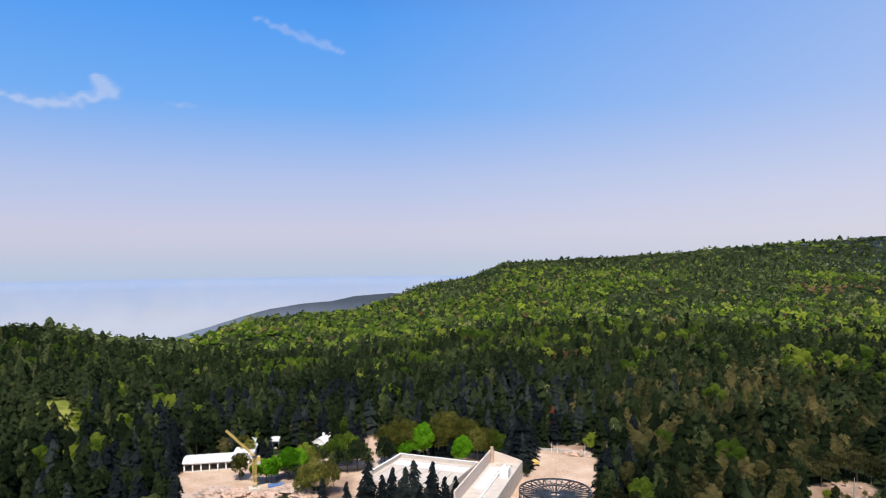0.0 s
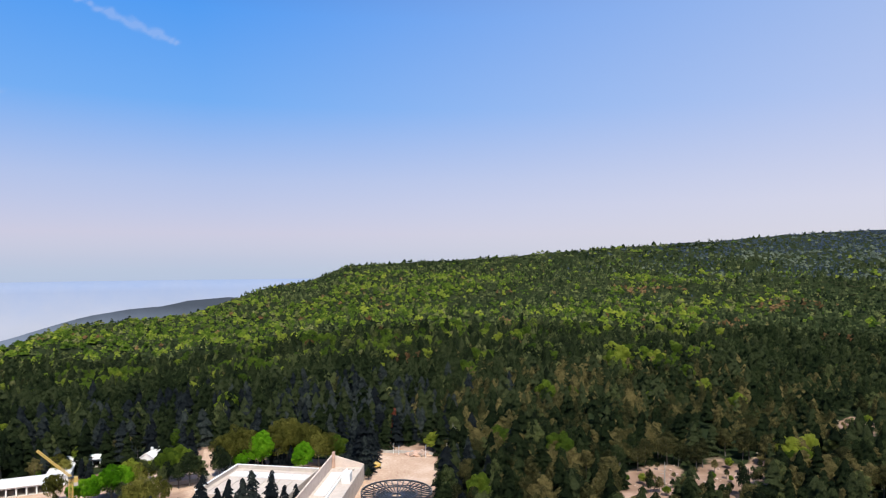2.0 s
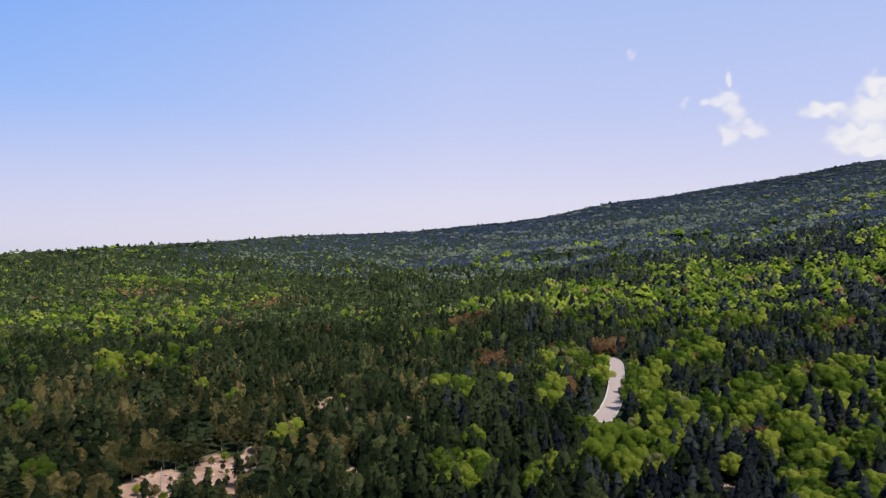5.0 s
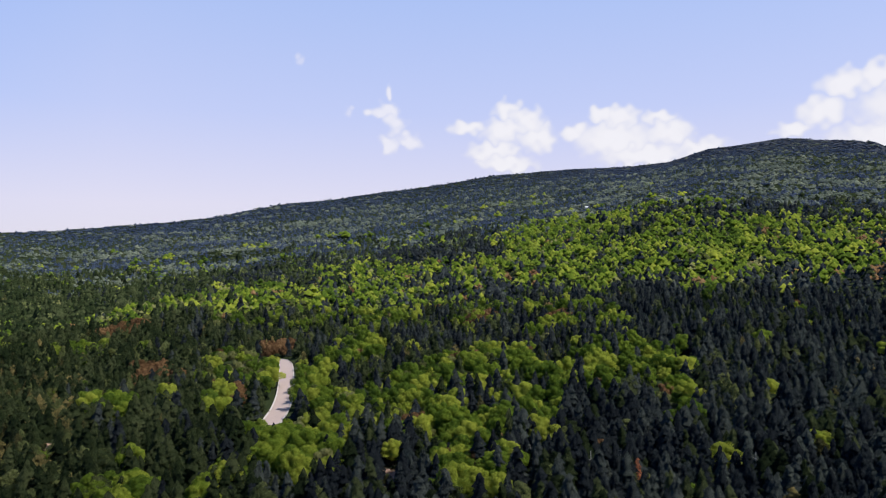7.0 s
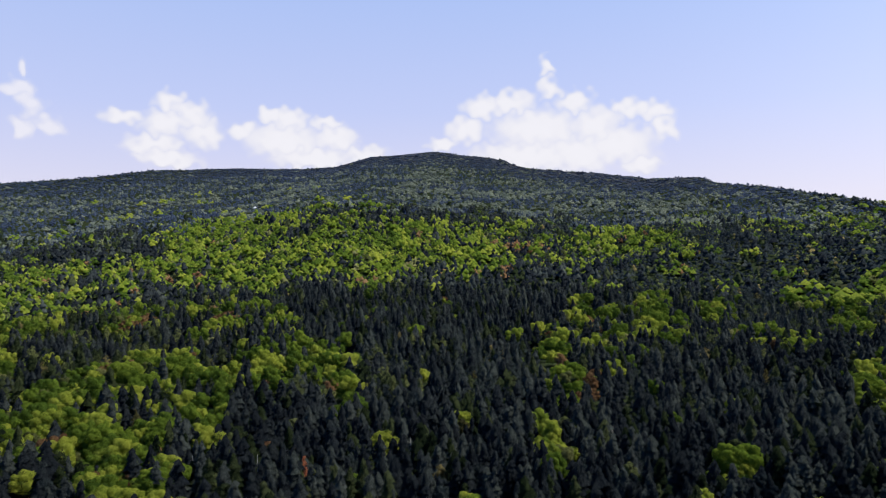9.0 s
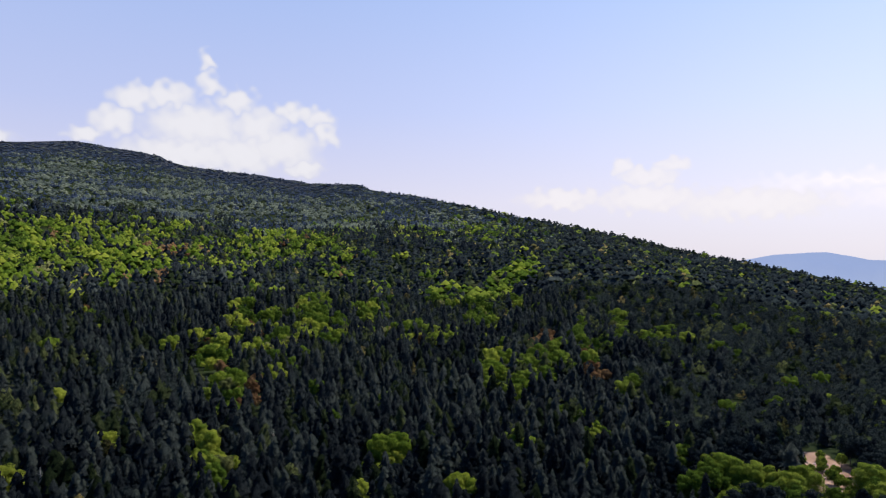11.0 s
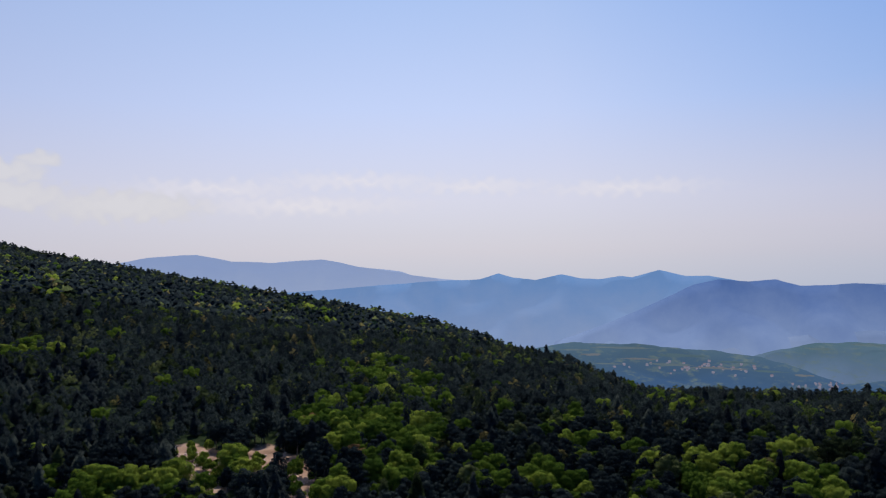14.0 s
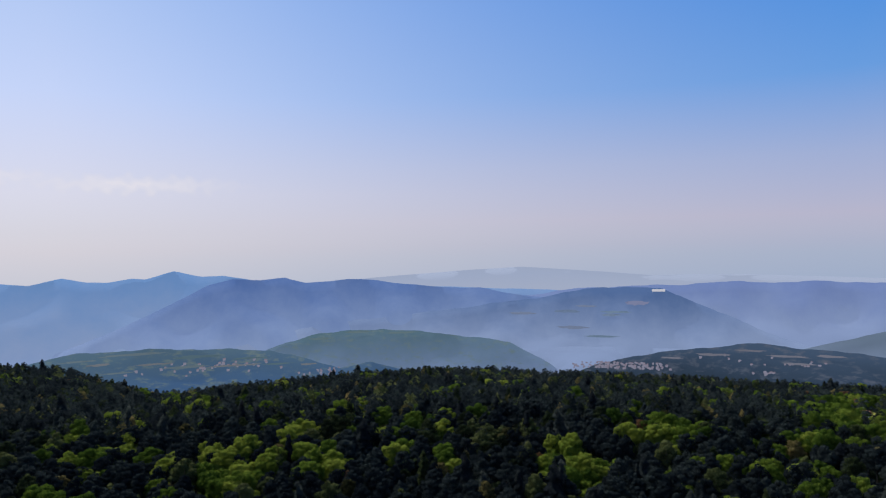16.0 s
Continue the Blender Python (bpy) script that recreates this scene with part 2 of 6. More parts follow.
SHADES = {
    "fir": ((0.007, 0.011, 0.006), (0.015, 0.022, 0.009), (0.042, 0.051, 0.022), 0.12),
    # firs of the far mountain: distance haze put into the colour as blue
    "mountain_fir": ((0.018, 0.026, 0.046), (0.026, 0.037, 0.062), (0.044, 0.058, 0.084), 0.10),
    "pine": ((0.009, 0.013, 0.008), (0.027, 0.038, 0.015), (0.098, 0.110, 0.040), 0.16),
    "olive_pine": ((0.014, 0.017, 0.008), (0.054, 0.052, 0.020), (0.180, 0.142, 0.054), 0.18),
    "leafy": ((0.042, 0.076, 0.012), (0.118, 0.170, 0.019), (0.265, 0.295, 0.040), 0.46),
    # next two: pine and fir darkened, their backlit shade put into the colour
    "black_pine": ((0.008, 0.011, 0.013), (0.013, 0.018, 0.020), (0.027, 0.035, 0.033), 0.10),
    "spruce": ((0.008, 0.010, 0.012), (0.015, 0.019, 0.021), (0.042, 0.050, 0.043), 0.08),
    # a duller copy of the leafy colours
    "beech": ((0.030, 0.056, 0.010), (0.082, 0.128, 0.017), (0.190, 0.228, 0.034), 0.45),
    "rusty": ((0.050, 0.030, 0.014), (0.120, 0.066, 0.031), (0.21, 0.128, 0.060), 0.28),
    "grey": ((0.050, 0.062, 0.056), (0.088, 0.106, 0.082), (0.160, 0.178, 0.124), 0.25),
    "budding": ((0.038, 0.046, 0.014), (0.096, 0.106, 0.036), (0.180, 0.180, 0.070), 0.32),
}
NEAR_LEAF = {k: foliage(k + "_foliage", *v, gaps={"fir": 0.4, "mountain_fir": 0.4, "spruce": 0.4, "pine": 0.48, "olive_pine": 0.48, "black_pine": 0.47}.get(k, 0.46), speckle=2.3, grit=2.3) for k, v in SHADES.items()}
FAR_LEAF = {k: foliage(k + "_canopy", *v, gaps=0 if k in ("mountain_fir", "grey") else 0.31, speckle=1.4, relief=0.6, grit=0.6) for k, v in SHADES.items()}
FIR, PINE, OLIVE, LEAF, RUST, SHADED_PINE, SHADED_FIR, DULL_LEAFY = (NEAR_LEAF[k] for k in ("fir", "pine", "olive_pine", "leafy", "rusty", "black_pine", "spruce", "beech"))
FRESH = foliage("fresh_leaves", (0.040, 0.120, 0.005), (0.100, 0.260, 0.010), (0.20, 0.38, 0.02), 0.45, 0.46)
BUD = foliage("budding_leaves", (0.048, 0.050, 0.011), (0.125, 0.120, 0.025), (0.26, 0.235, 0.055), 0.34, 0.5)
DEAD = foliage("dead_needles", (0.10, 0.022, 0.012), (0.18, 0.050, 0.03), (0.24, 0.11, 0.05), 0.1, 0.5)
BARK = plain("bark", (0.11, 0.09, 0.075), 0.9, scale=4)


def ground_material():
    m, t, o = material("forest_floor")
    geo = t.nodes.new("ShaderNodeNewGeometry")
    broad, mid, fine = (node(t, "ShaderNodeTexNoise", Scale=s, Detail=d) for s, d in ((0.012, 5.0), (0.09, 5.0), (1.2, 3.0)))
    for n in (broad, mid, fine):
        t.links.new(geo.outputs["Position"], n.inputs["Vector"])
    f = math_node(t, "ADD", math_node(t, "MULTIPLY", broad.outputs[0], 0.4), math_node(t, "MULTIPLY", mid.outputs[0], 0.6))
    soil = ramp_node(t, f, [(0.35, (0.012, 0.018, 0.009)), (0.52, (0.019, 0.026, 0.011)), (0.68, (0.034, 0.034, 0.017))])
    bare_att = t.nodes.new("ShaderNodeAttribute")
    bare_att.attribute_name = "bare"
    top_att = t.nodes.new("ShaderNodeAttribute")
    top_att.attribute_name = "heath"
    # summit heath, its colour turned blue-grey to stand for distance haze
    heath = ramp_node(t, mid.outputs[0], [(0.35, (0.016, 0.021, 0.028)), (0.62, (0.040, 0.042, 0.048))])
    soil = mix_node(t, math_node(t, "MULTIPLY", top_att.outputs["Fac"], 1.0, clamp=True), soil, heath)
    grass_att = t.nodes.new("ShaderNodeAttribute")
    grass_att.attribute_name = "meadow"
    grass = ramp_node(t, mid.outputs[0], [(0.35, (0.09, 0.11, 0.018)), (0.65, (0.22, 0.21, 0.05))])
    soil = mix_node(t, grass_att.outputs["Fac"], soil, grass)
    sand = ramp_node(t, math_node(t, "ADD", math_node(t, "MULTIPLY", mid.outputs[0], 0.6), math_node(t, "MULTIPLY", fine.outputs[0], 0.4)),
                     [(0.3, (0.27, 0.17, 0.12)), (0.5, (0.40, 0.275, 0.20)), (0.7, (0.52, 0.40, 0.32))])
    earth = ramp_node(t, mid.outputs[0], [(0.3, (0.13, 0.080, 0.055)), (0.5, (0.22, 0.140, 0.10)), (0.7, (0.33, 0.225, 0.17))])
    sand = mix_node(t, ramp_node(t, bare_att.outputs["Fac"], [(0.86, (0, 0, 0)), (0.96, (1, 1, 1))]), earth, sand)
    edge = math_node(t, "ADD", math_node(t, "MULTIPLY", bare_att.outputs["Fac"], 1.35), math_node(t, "MULTIPLY", math_node(t, "SUBTRACT", mid.outputs[0], 0.5), 0.9))
    col = mix_node(t, ramp_node(t, edge, [(0.42, (0, 0, 0)), (0.58, (1, 1, 1))]), soil, sand)
    b = node(t, "ShaderNodeBsdfPrincipled", Roughness=0.95)
    b.inputs["Specular IOR Level"].default_value = 0.0
    t.links.new(col, b.inputs["Base Color"])
    bp = node(t, "ShaderNodeBump", Strength=0.5, Distance=0.3)
    t.links.new(fine.outputs[0], bp.inputs["Height"])
    t.links.new(bp.outputs[0], b.inputs["Normal"])
    t.links.new(b.outputs[0], o.inputs[0])
    return m


# ---- ground ----
def mesh_from(name, verts, faces, mats, tint=None, index=None, smoothed=False):
    """A mesh from arrays of corners and of equal-sized faces."""
    verts, faces = np.asarray(verts, np.float32), np.asarray(faces, np.int32)
    me = bpy.data.meshes.new(name)
    k = faces.shape[1]
    me.vertices.add(len(verts))
    me.vertices.foreach_set("co", verts.ravel())
    me.loops.add(faces.size)
    me.loops.foreach_set("vertex_index", faces.ravel())
    me.polygons.add(len(faces))
    me.polygons.foreach_set("loop_start", np.arange(0, faces.size, k, dtype=np.int32))
    if index is not None:
        me.polygons.foreach_set("material_index", np.asarray(index, np.int32))
    me.polygons.foreach_set("use_smooth", np.full(len(faces), smoothed))
    if tint is not None:
        me.attributes.new("tint", "FLOAT", "POINT").data.foreach_set("value", np.asarray(tint, np.float32))
    for m in mats:
        me.materials.append(m)
    me.update()
    me.validate()
    return me


# bare ground: bearing, range, half-width in degrees, half-depth in metres
BARE = [(-17.5, 262, 4.2, 26), (-8, 275, 6, 20), (0, 245, 8, 32), (9.5, 262, 3.4, 34), (-5.6, 290, 0.8, 26), (34.5, 265, 2.1, 31), (37.1, 272, 0.8, 29), (30.1, 259, 1.6, 25), (44.7, 247, 0.8, 25),
        (43.4, 380, 1.1, 27), (49.3, 325, 0.6, 33), (74.5, 246, 0.9, 22), (29.1, 244, 2.1, 32), (36.8, 278, 0.8, 29), (161.0, 291, 1.4, 26), (166.7, 275, 1.5, 30), (169.4, 246, 1.0, 35), (162.6, 279, 1.1, 26), (168.9, 253, 1.0, 30), (162.3, 266, 2.0, 25)]
# grassy clearings
MEADOWS = [(-29.0, 392, 1.7, 56), (252, 405, 4.5, 70)]


def bareness(x, y, patches=BARE):
    r, az = np.hypot(x, y), bearing_of(x, y)
    best = np.zeros_like(r)
    for a, d, wa, wd in patches:
        best = np.maximum(best, 1.5 - np.sqrt(((az - a) / wa) ** 2 + ((r - d) / wd) ** 2))
    return np.clip(best, 0, 1)


rings = np.concatenate([[0.5, 30, 60, 100, 140, 180], np.arange(200, 340, 5), 340 * (4950 / 340) ** (np.arange(0, 121) / 120)])
turns = np.arange(0, 360) * 1.0
gr, ga = np.meshgrid(rings, turns, indexing="ij")
gx, gy = gr * np.sin(np.radians(ga)), gr * np.cos(np.radians(ga))
gv = np.stack([gx, gy, height(gx, gy)], -1).reshape(-1, 3)
n, k = len(rings), len(turns)
i, j = np.meshgrid(np.arange(n - 1), np.arange(k), indexing="ij")
jn = (j + 1) % k
gf = np.stack([i * k + j, i * k + jn, (i + 1) * k + jn, (i + 1) * k + j], -1).reshape(-1, 4)
ground_mesh = mesh_from("ground", gv, gf, [ground_material()], smoothed=True)
ground_mesh.attributes.new("bare", "FLOAT", "POINT").data.foreach_set("value", np.minimum(1, bareness(gv[:, 0], gv[:, 1]) * np.where(bearing_of(gv[:, 0], gv[:, 1]) > 20, 0.85, 1.7)).astype(np.float32))
g_az = bearing_of(gv[:, 0], gv[:, 1])
g_near = np.hypot(gv[:, 0], gv[:, 1]) / np.interp(g_az, SKYLINE[:, 0], SKYLINE[:, 2])
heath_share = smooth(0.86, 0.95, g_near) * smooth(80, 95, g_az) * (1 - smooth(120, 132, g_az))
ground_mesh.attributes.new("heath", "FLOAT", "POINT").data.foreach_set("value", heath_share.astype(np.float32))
ground_mesh.attributes.new("meadow", "FLOAT", "POINT").data.foreach_set("value", smooth(0.2, 0.6, bareness(gv[:, 0], gv[:, 1], MEADOWS)).astype(np.float32))
ground = tagged(new("ground", ground_mesh), "wooded mountainside ground with bare sandy patches", "ground", kind="structure")

# ---- distance: bearing and elevation of each hazy crest ----
PALE_CREST = [(136, -2.2), (150, -1.2), (155, -0.7), (158.4, -0.1), (160.4, 0.0), (161.8, 0.08), (163.3, -0.22), (164.4, -0.49), (167.4, -0.64), (169.4, -0.5), (171.4, -0.45), (172.9, -0.69), (174.4, -1.07),
              (176.5, -1.33), (177.9, -1.53), (178.7, -1.81), (180.5, -2.05), (184, -2.5), (190, -3.2)]
FAR_CREST = [(150, -4.2), (160, -3.6), (168, -3.1), (174, -2.75), (180, -2.35), (182.3, -2.28), (184.2, -2.22), (185, -2.0), (185.8, -1.74), (186.9, -2.12), (188.8, -2.3), (190, -2.05), (190.9, -1.85), (192.5, -2.24),
             (193.9, -2.28), (195.5, -2.02), (196.4, -2.12), (197.5, -1.85), (198.5, -1.58), (200.5, -2.04), (202.1, -2.0), (204.3, -2.45), (206, -2.5), (209, -2.85), (214, -3.0), (222, -3.4), (232, -3.8), (250, -4.5)]
MID_CREST = [(186, -8.6), (190, -7.4), (195, -5.6), (199, -3.7), (201, -2.75), (202.8, -2.28), (205, -2.44), (206.8, -2.32), (208.4, -2.74), (211.9, -2.55), (213.7, -2.6), (216.5, -3.02), (219.3, -3.32), (222.7, -3.42), (224.8, -3.9), (228.4, -4.3), (231, -5.0), (238, -7.5), (242, -9)]


def distant_ridge(name, label, crest, reach, foot_z, depth, mat, rough, seed):
    """A long hill with folded slopes, from its crest down to foot_z, that comes depth metres towards the viewer."""
    crest = np.array(crest)
    az = np.arange(crest[0, 0], crest[-1, 0], 0.16)
    el = np.interp(az, crest[:, 0], crest[:, 1])
    top = EYE_Z + reach * np.tan(np.radians(el))
    gen = np.random.RandomState(seed)
    wob = sum(np.sin(az * f + gen.uniform(0, 6)) / f for f in (1.1, 2.3, 4.1, 7.7, 13.0, 23.0)) * rough
    top = top + wob * np.minimum(1, np.minimum(az - az[0], az[-1] - az))
    steps = np.linspace(0, 1, 15)
    rows = []
    for q in steps:
        fold = swell(az * reach / 57.3, np.full_like(az, q * 900), 420, seed) * depth * 0.22 * math.sin(q * 3.0)
        r = reach - depth * q + fold
        z = top + (foot_z - top) * q ** 0.9
        z = EYE_Z + (z - EYE_Z) * r / reach if q > 0 else z
        rows.append(np.stack([r * np.sin(np.radians(az)), r * np.cos(np.radians(az)), z], -1))
    r = reach + depth * 0.1
    rows.insert(0, np.stack([r * np.sin(np.radians(az)), r * np.cos(np.radians(az)), np.full_like(az, foot_z)], -1))
    v = np.concatenate(rows)
    k = len(az)
    i, j = np.meshgrid(np.arange(len(rows) - 1), np.arange(k - 1), indexing="ij")
    f = np.stack([i * k + j, i * k + j + 1, (i + 1) * k + j + 1, (i + 1) * k + j], -1).reshape(-1, 4)
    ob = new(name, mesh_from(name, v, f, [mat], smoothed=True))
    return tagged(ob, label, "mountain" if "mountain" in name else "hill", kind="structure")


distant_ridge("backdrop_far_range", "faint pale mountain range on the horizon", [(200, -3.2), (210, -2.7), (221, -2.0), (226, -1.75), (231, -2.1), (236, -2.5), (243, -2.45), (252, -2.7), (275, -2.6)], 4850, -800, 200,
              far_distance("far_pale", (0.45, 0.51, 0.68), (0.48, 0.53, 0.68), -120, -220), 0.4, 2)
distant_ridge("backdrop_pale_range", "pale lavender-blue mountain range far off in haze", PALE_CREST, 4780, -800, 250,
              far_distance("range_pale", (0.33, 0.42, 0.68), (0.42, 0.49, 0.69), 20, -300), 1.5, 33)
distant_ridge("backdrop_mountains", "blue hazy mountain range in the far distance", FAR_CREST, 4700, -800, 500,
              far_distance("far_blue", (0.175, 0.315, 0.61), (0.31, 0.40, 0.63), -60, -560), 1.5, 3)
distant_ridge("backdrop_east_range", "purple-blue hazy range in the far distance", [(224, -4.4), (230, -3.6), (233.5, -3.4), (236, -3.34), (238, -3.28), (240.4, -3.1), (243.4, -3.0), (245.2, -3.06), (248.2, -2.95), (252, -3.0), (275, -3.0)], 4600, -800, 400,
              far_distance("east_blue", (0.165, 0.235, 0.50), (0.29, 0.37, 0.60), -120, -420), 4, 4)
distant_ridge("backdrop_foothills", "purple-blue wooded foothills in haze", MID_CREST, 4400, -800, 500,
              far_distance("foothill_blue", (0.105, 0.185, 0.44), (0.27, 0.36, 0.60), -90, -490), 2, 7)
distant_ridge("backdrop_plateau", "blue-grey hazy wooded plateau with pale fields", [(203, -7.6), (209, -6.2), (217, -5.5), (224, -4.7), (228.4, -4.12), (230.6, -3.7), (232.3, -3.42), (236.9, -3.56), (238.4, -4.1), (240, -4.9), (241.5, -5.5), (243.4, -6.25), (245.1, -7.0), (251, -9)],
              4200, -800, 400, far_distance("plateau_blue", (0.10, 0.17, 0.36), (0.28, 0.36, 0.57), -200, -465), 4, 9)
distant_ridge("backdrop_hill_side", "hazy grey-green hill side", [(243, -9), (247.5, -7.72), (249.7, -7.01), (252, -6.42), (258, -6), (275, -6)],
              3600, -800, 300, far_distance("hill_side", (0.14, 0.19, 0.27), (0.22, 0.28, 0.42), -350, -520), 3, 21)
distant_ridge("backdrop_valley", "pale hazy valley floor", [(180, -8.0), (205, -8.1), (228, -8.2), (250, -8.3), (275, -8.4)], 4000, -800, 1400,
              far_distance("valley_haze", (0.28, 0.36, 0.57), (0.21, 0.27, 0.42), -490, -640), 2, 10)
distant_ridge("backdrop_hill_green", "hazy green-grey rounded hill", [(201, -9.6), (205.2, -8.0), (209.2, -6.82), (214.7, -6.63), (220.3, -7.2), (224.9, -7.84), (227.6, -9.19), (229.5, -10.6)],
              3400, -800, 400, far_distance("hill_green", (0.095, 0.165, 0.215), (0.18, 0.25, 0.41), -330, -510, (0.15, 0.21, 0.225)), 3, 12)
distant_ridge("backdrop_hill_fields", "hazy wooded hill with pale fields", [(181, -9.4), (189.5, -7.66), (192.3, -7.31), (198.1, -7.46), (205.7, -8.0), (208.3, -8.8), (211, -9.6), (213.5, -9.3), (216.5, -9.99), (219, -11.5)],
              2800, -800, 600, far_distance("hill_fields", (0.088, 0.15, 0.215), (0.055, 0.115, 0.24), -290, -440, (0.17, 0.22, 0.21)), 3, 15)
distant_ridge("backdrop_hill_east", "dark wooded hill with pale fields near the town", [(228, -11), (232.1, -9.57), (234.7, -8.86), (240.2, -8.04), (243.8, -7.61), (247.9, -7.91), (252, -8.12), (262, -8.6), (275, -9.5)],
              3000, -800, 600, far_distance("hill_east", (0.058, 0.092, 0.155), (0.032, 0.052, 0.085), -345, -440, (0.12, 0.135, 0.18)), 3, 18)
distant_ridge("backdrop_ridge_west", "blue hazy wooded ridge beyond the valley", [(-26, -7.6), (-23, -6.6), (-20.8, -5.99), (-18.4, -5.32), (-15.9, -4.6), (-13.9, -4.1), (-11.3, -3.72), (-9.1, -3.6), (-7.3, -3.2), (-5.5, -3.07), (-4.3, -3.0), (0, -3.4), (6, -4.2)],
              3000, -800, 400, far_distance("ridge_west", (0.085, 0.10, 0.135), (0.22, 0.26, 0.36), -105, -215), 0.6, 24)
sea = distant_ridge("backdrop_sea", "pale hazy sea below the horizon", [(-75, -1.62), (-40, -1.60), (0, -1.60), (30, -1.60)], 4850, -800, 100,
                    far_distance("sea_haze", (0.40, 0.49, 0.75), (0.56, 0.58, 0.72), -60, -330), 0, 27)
sea["category"] = "sea"


# ---- clouds: bearing, elevation, half-width and half-height of each billow, in degrees ----
def cloud_material(name, colour, strength, fade=1.0, tear=0.8):
    """Vapour that glows in place of sunlight: bright, and thin towards its ragged rim."""
    m, t, o = material(name)
    att = t.nodes.new("ShaderNodeAttribute")
    att.attribute_name = "tint"
    geo = t.nodes.new("ShaderNodeNewGeometry")
    nz = node(t, "ShaderNodeTexNoise", Scale=0.009, Detail=9.0, Roughness=0.62)
    t.links.new(geo.outputs["Position"], nz.inputs["Vector"])
    ragged = math_node(t, "MULTIPLY", math_node(t, "MULTIPLY", att.outputs["Fac"], 4.0, clamp=True), tear)
    thick = math_node(t, "ADD", att.outputs["Fac"], math_node(t, "MULTIPLY", math_node(t, "SUBTRACT", nz.outputs[0], 0.5), ragged))
    cover = math_node(t, "MULTIPLY", ramp_node(t, thick, [(0.0, (0, 0, 0)), (0.16 * fade, (0.2, 0.2, 0.2)), (0.42 * fade, (0.80, 0.80, 0.80)), (0.8, (1, 1, 1))]), strength)
    e = node(t, "ShaderNodeEmission", Strength=AIR)
    t.links.new(ramp_node(t, math_node(t, "MULTIPLY", thick, 0.8), [(0.2, tuple(c * 0.93 for c in colour)), (0.75, colour)]), e.inputs[0])
    tr = t.nodes.new("ShaderNodeBsdfTransparent")
    mx = t.nodes.new("ShaderNodeMixShader")
    t.links.new(cover, mx.inputs[0])
    t.links.new(tr.outputs[0], mx.inputs[1])
    t.links.new(e.outputs[0], mx.inputs[2])
    t.links.new(mx.outputs[0], o.inputs[0])
    return m


def cloud(label, billows, mat, reach=4800, step=0.12, bulge=120):
    b = np.array(billows)
    az = np.arange((b[:, 0] - b[:, 2] * 1.3).min(), (b[:, 0] + b[:, 2] * 1.3).max(), step)
    el = np.arange((b[:, 1] - b[:, 3] * 1.3).min(), (b[:, 1] + b[:, 3] * 1.3).max(), step)
    ga, ge = np.meshgrid(az, el, indexing="ij")
    dens = np.zeros_like(ga)
    wa, we = swell(ga * 10, ge * 10, 14, 41) * 0.35, swell(ga * 10, ge * 10, 11, 42) * 0.3
    for a, e, ra, re in b:
        q = np.sqrt(((ga + wa * min(1, ra) - a) / ra) ** 2 + ((ge + we * min(1, re) - e) / re) ** 2)
        dens = np.maximum(dens, 1.0 - q ** 1.6)
    r = reach - bulge * np.sqrt(np.clip(dens, 0, 1)) - swell(ga * 10, ge * 10, 16, 43) * 12
    v = np.stack([r * np.sin(np.radians(ga)), r * np.cos(np.radians(ga)), EYE_Z + r * np.tan(np.radians(ge))], -1).reshape(-1, 3)
    k = len(el)
    i, j = np.meshgrid(np.arange(len(az) - 1), np.arange(k - 1), indexing="ij")
    f = np.stack([i * k + j, i * k + j + 1, (i + 1) * k + j + 1, (i + 1) * k + j], -1).reshape(-1, 4)
    d = dens.ravel()
    f = f[(d[f].max(1) > 0.0)]
    used = np.unique(f)
    back = np.zeros(len(v), int)
    back[used] = np.arange(len(used))
    ob = new("cloud", mesh_from("cloud", v[used], back[f], [mat], np.clip(d[used], 0, 1), smoothed=True))
    ob.visible_shadow = False
    return tagged(ob, label, "cloud", kind="structure")


CUMULUS = cloud_material("cloud_white", (0.82, 0.81, 0.85), 0.93, 1.3, 0.24)
WISP = cloud_material("cloud_wisp", (0.66, 0.66, 0.80), 0.2, 1.8)
TORN = cloud_material("cloud_torn", (0.80, 0.79, 0.85), 0.8, 1.5)
SCRAP = cloud_material("cloud_scrap", (0.76, 0.75, 0.84), 0.4, 1.8)
PALE = cloud_material("cloud_pale", (0.90, 0.86, 0.87), 0.75, 1.3, 0.5)
cloud("small torn white cumulus cloud", [(74.73, 13.3, 0.34, 0.75), (74.34, 11.8, 1.26, 0.76), (75.2, 10.8, 1.06, 1.3), (76.2, 9.5, 1.2, 0.96), (74.7, 9.2, 0.84, 1.1), (73.3, 11.7, 0.66, 0.5)], TORN)
cloud("thin torn cloud scrap", [(67.62, 15.5, 0.46, 0.6), (67.4, 15.9, 0.3, 0.3)], SCRAP)
cloud("thin torn cloud scrap", [(71.45, 11.7, 0.65, 0.46), (71.74, 12.04, 0.37, 0.33)], SCRAP)
cloud("white cumulus cloud over the ridge", [(84.4, 11.7, 1.28, 1.06), (86.0, 10.85, 1.83, 1.34), (84.2, 10.2, 2.27, 1.34), (86.9, 9.5, 1.84, 1.44), (81.05, 10.45, 2.0, 0.62), (83.3, 8.6, 2.7, 1.0), (84.2, 7.5, 3.0, 0.9)], CUMULUS)
cloud("broad white cumulus cloud behind the summit", [(92.05, 11.1, 1.4, 0.81), (93.4, 10.85, 1.95, 1.12), (96.3, 10.7, 1.62, 0.72), (93.0, 9.2, 4.2, 1.8), (97.1, 9.4, 2.3, 1.35), (89.95, 9.75, 1.4, 0.9), (99.4, 8.2, 2.3, 0.9),
                                                       (95.3, 7.8, 4.6, 1.14)], CUMULUS)
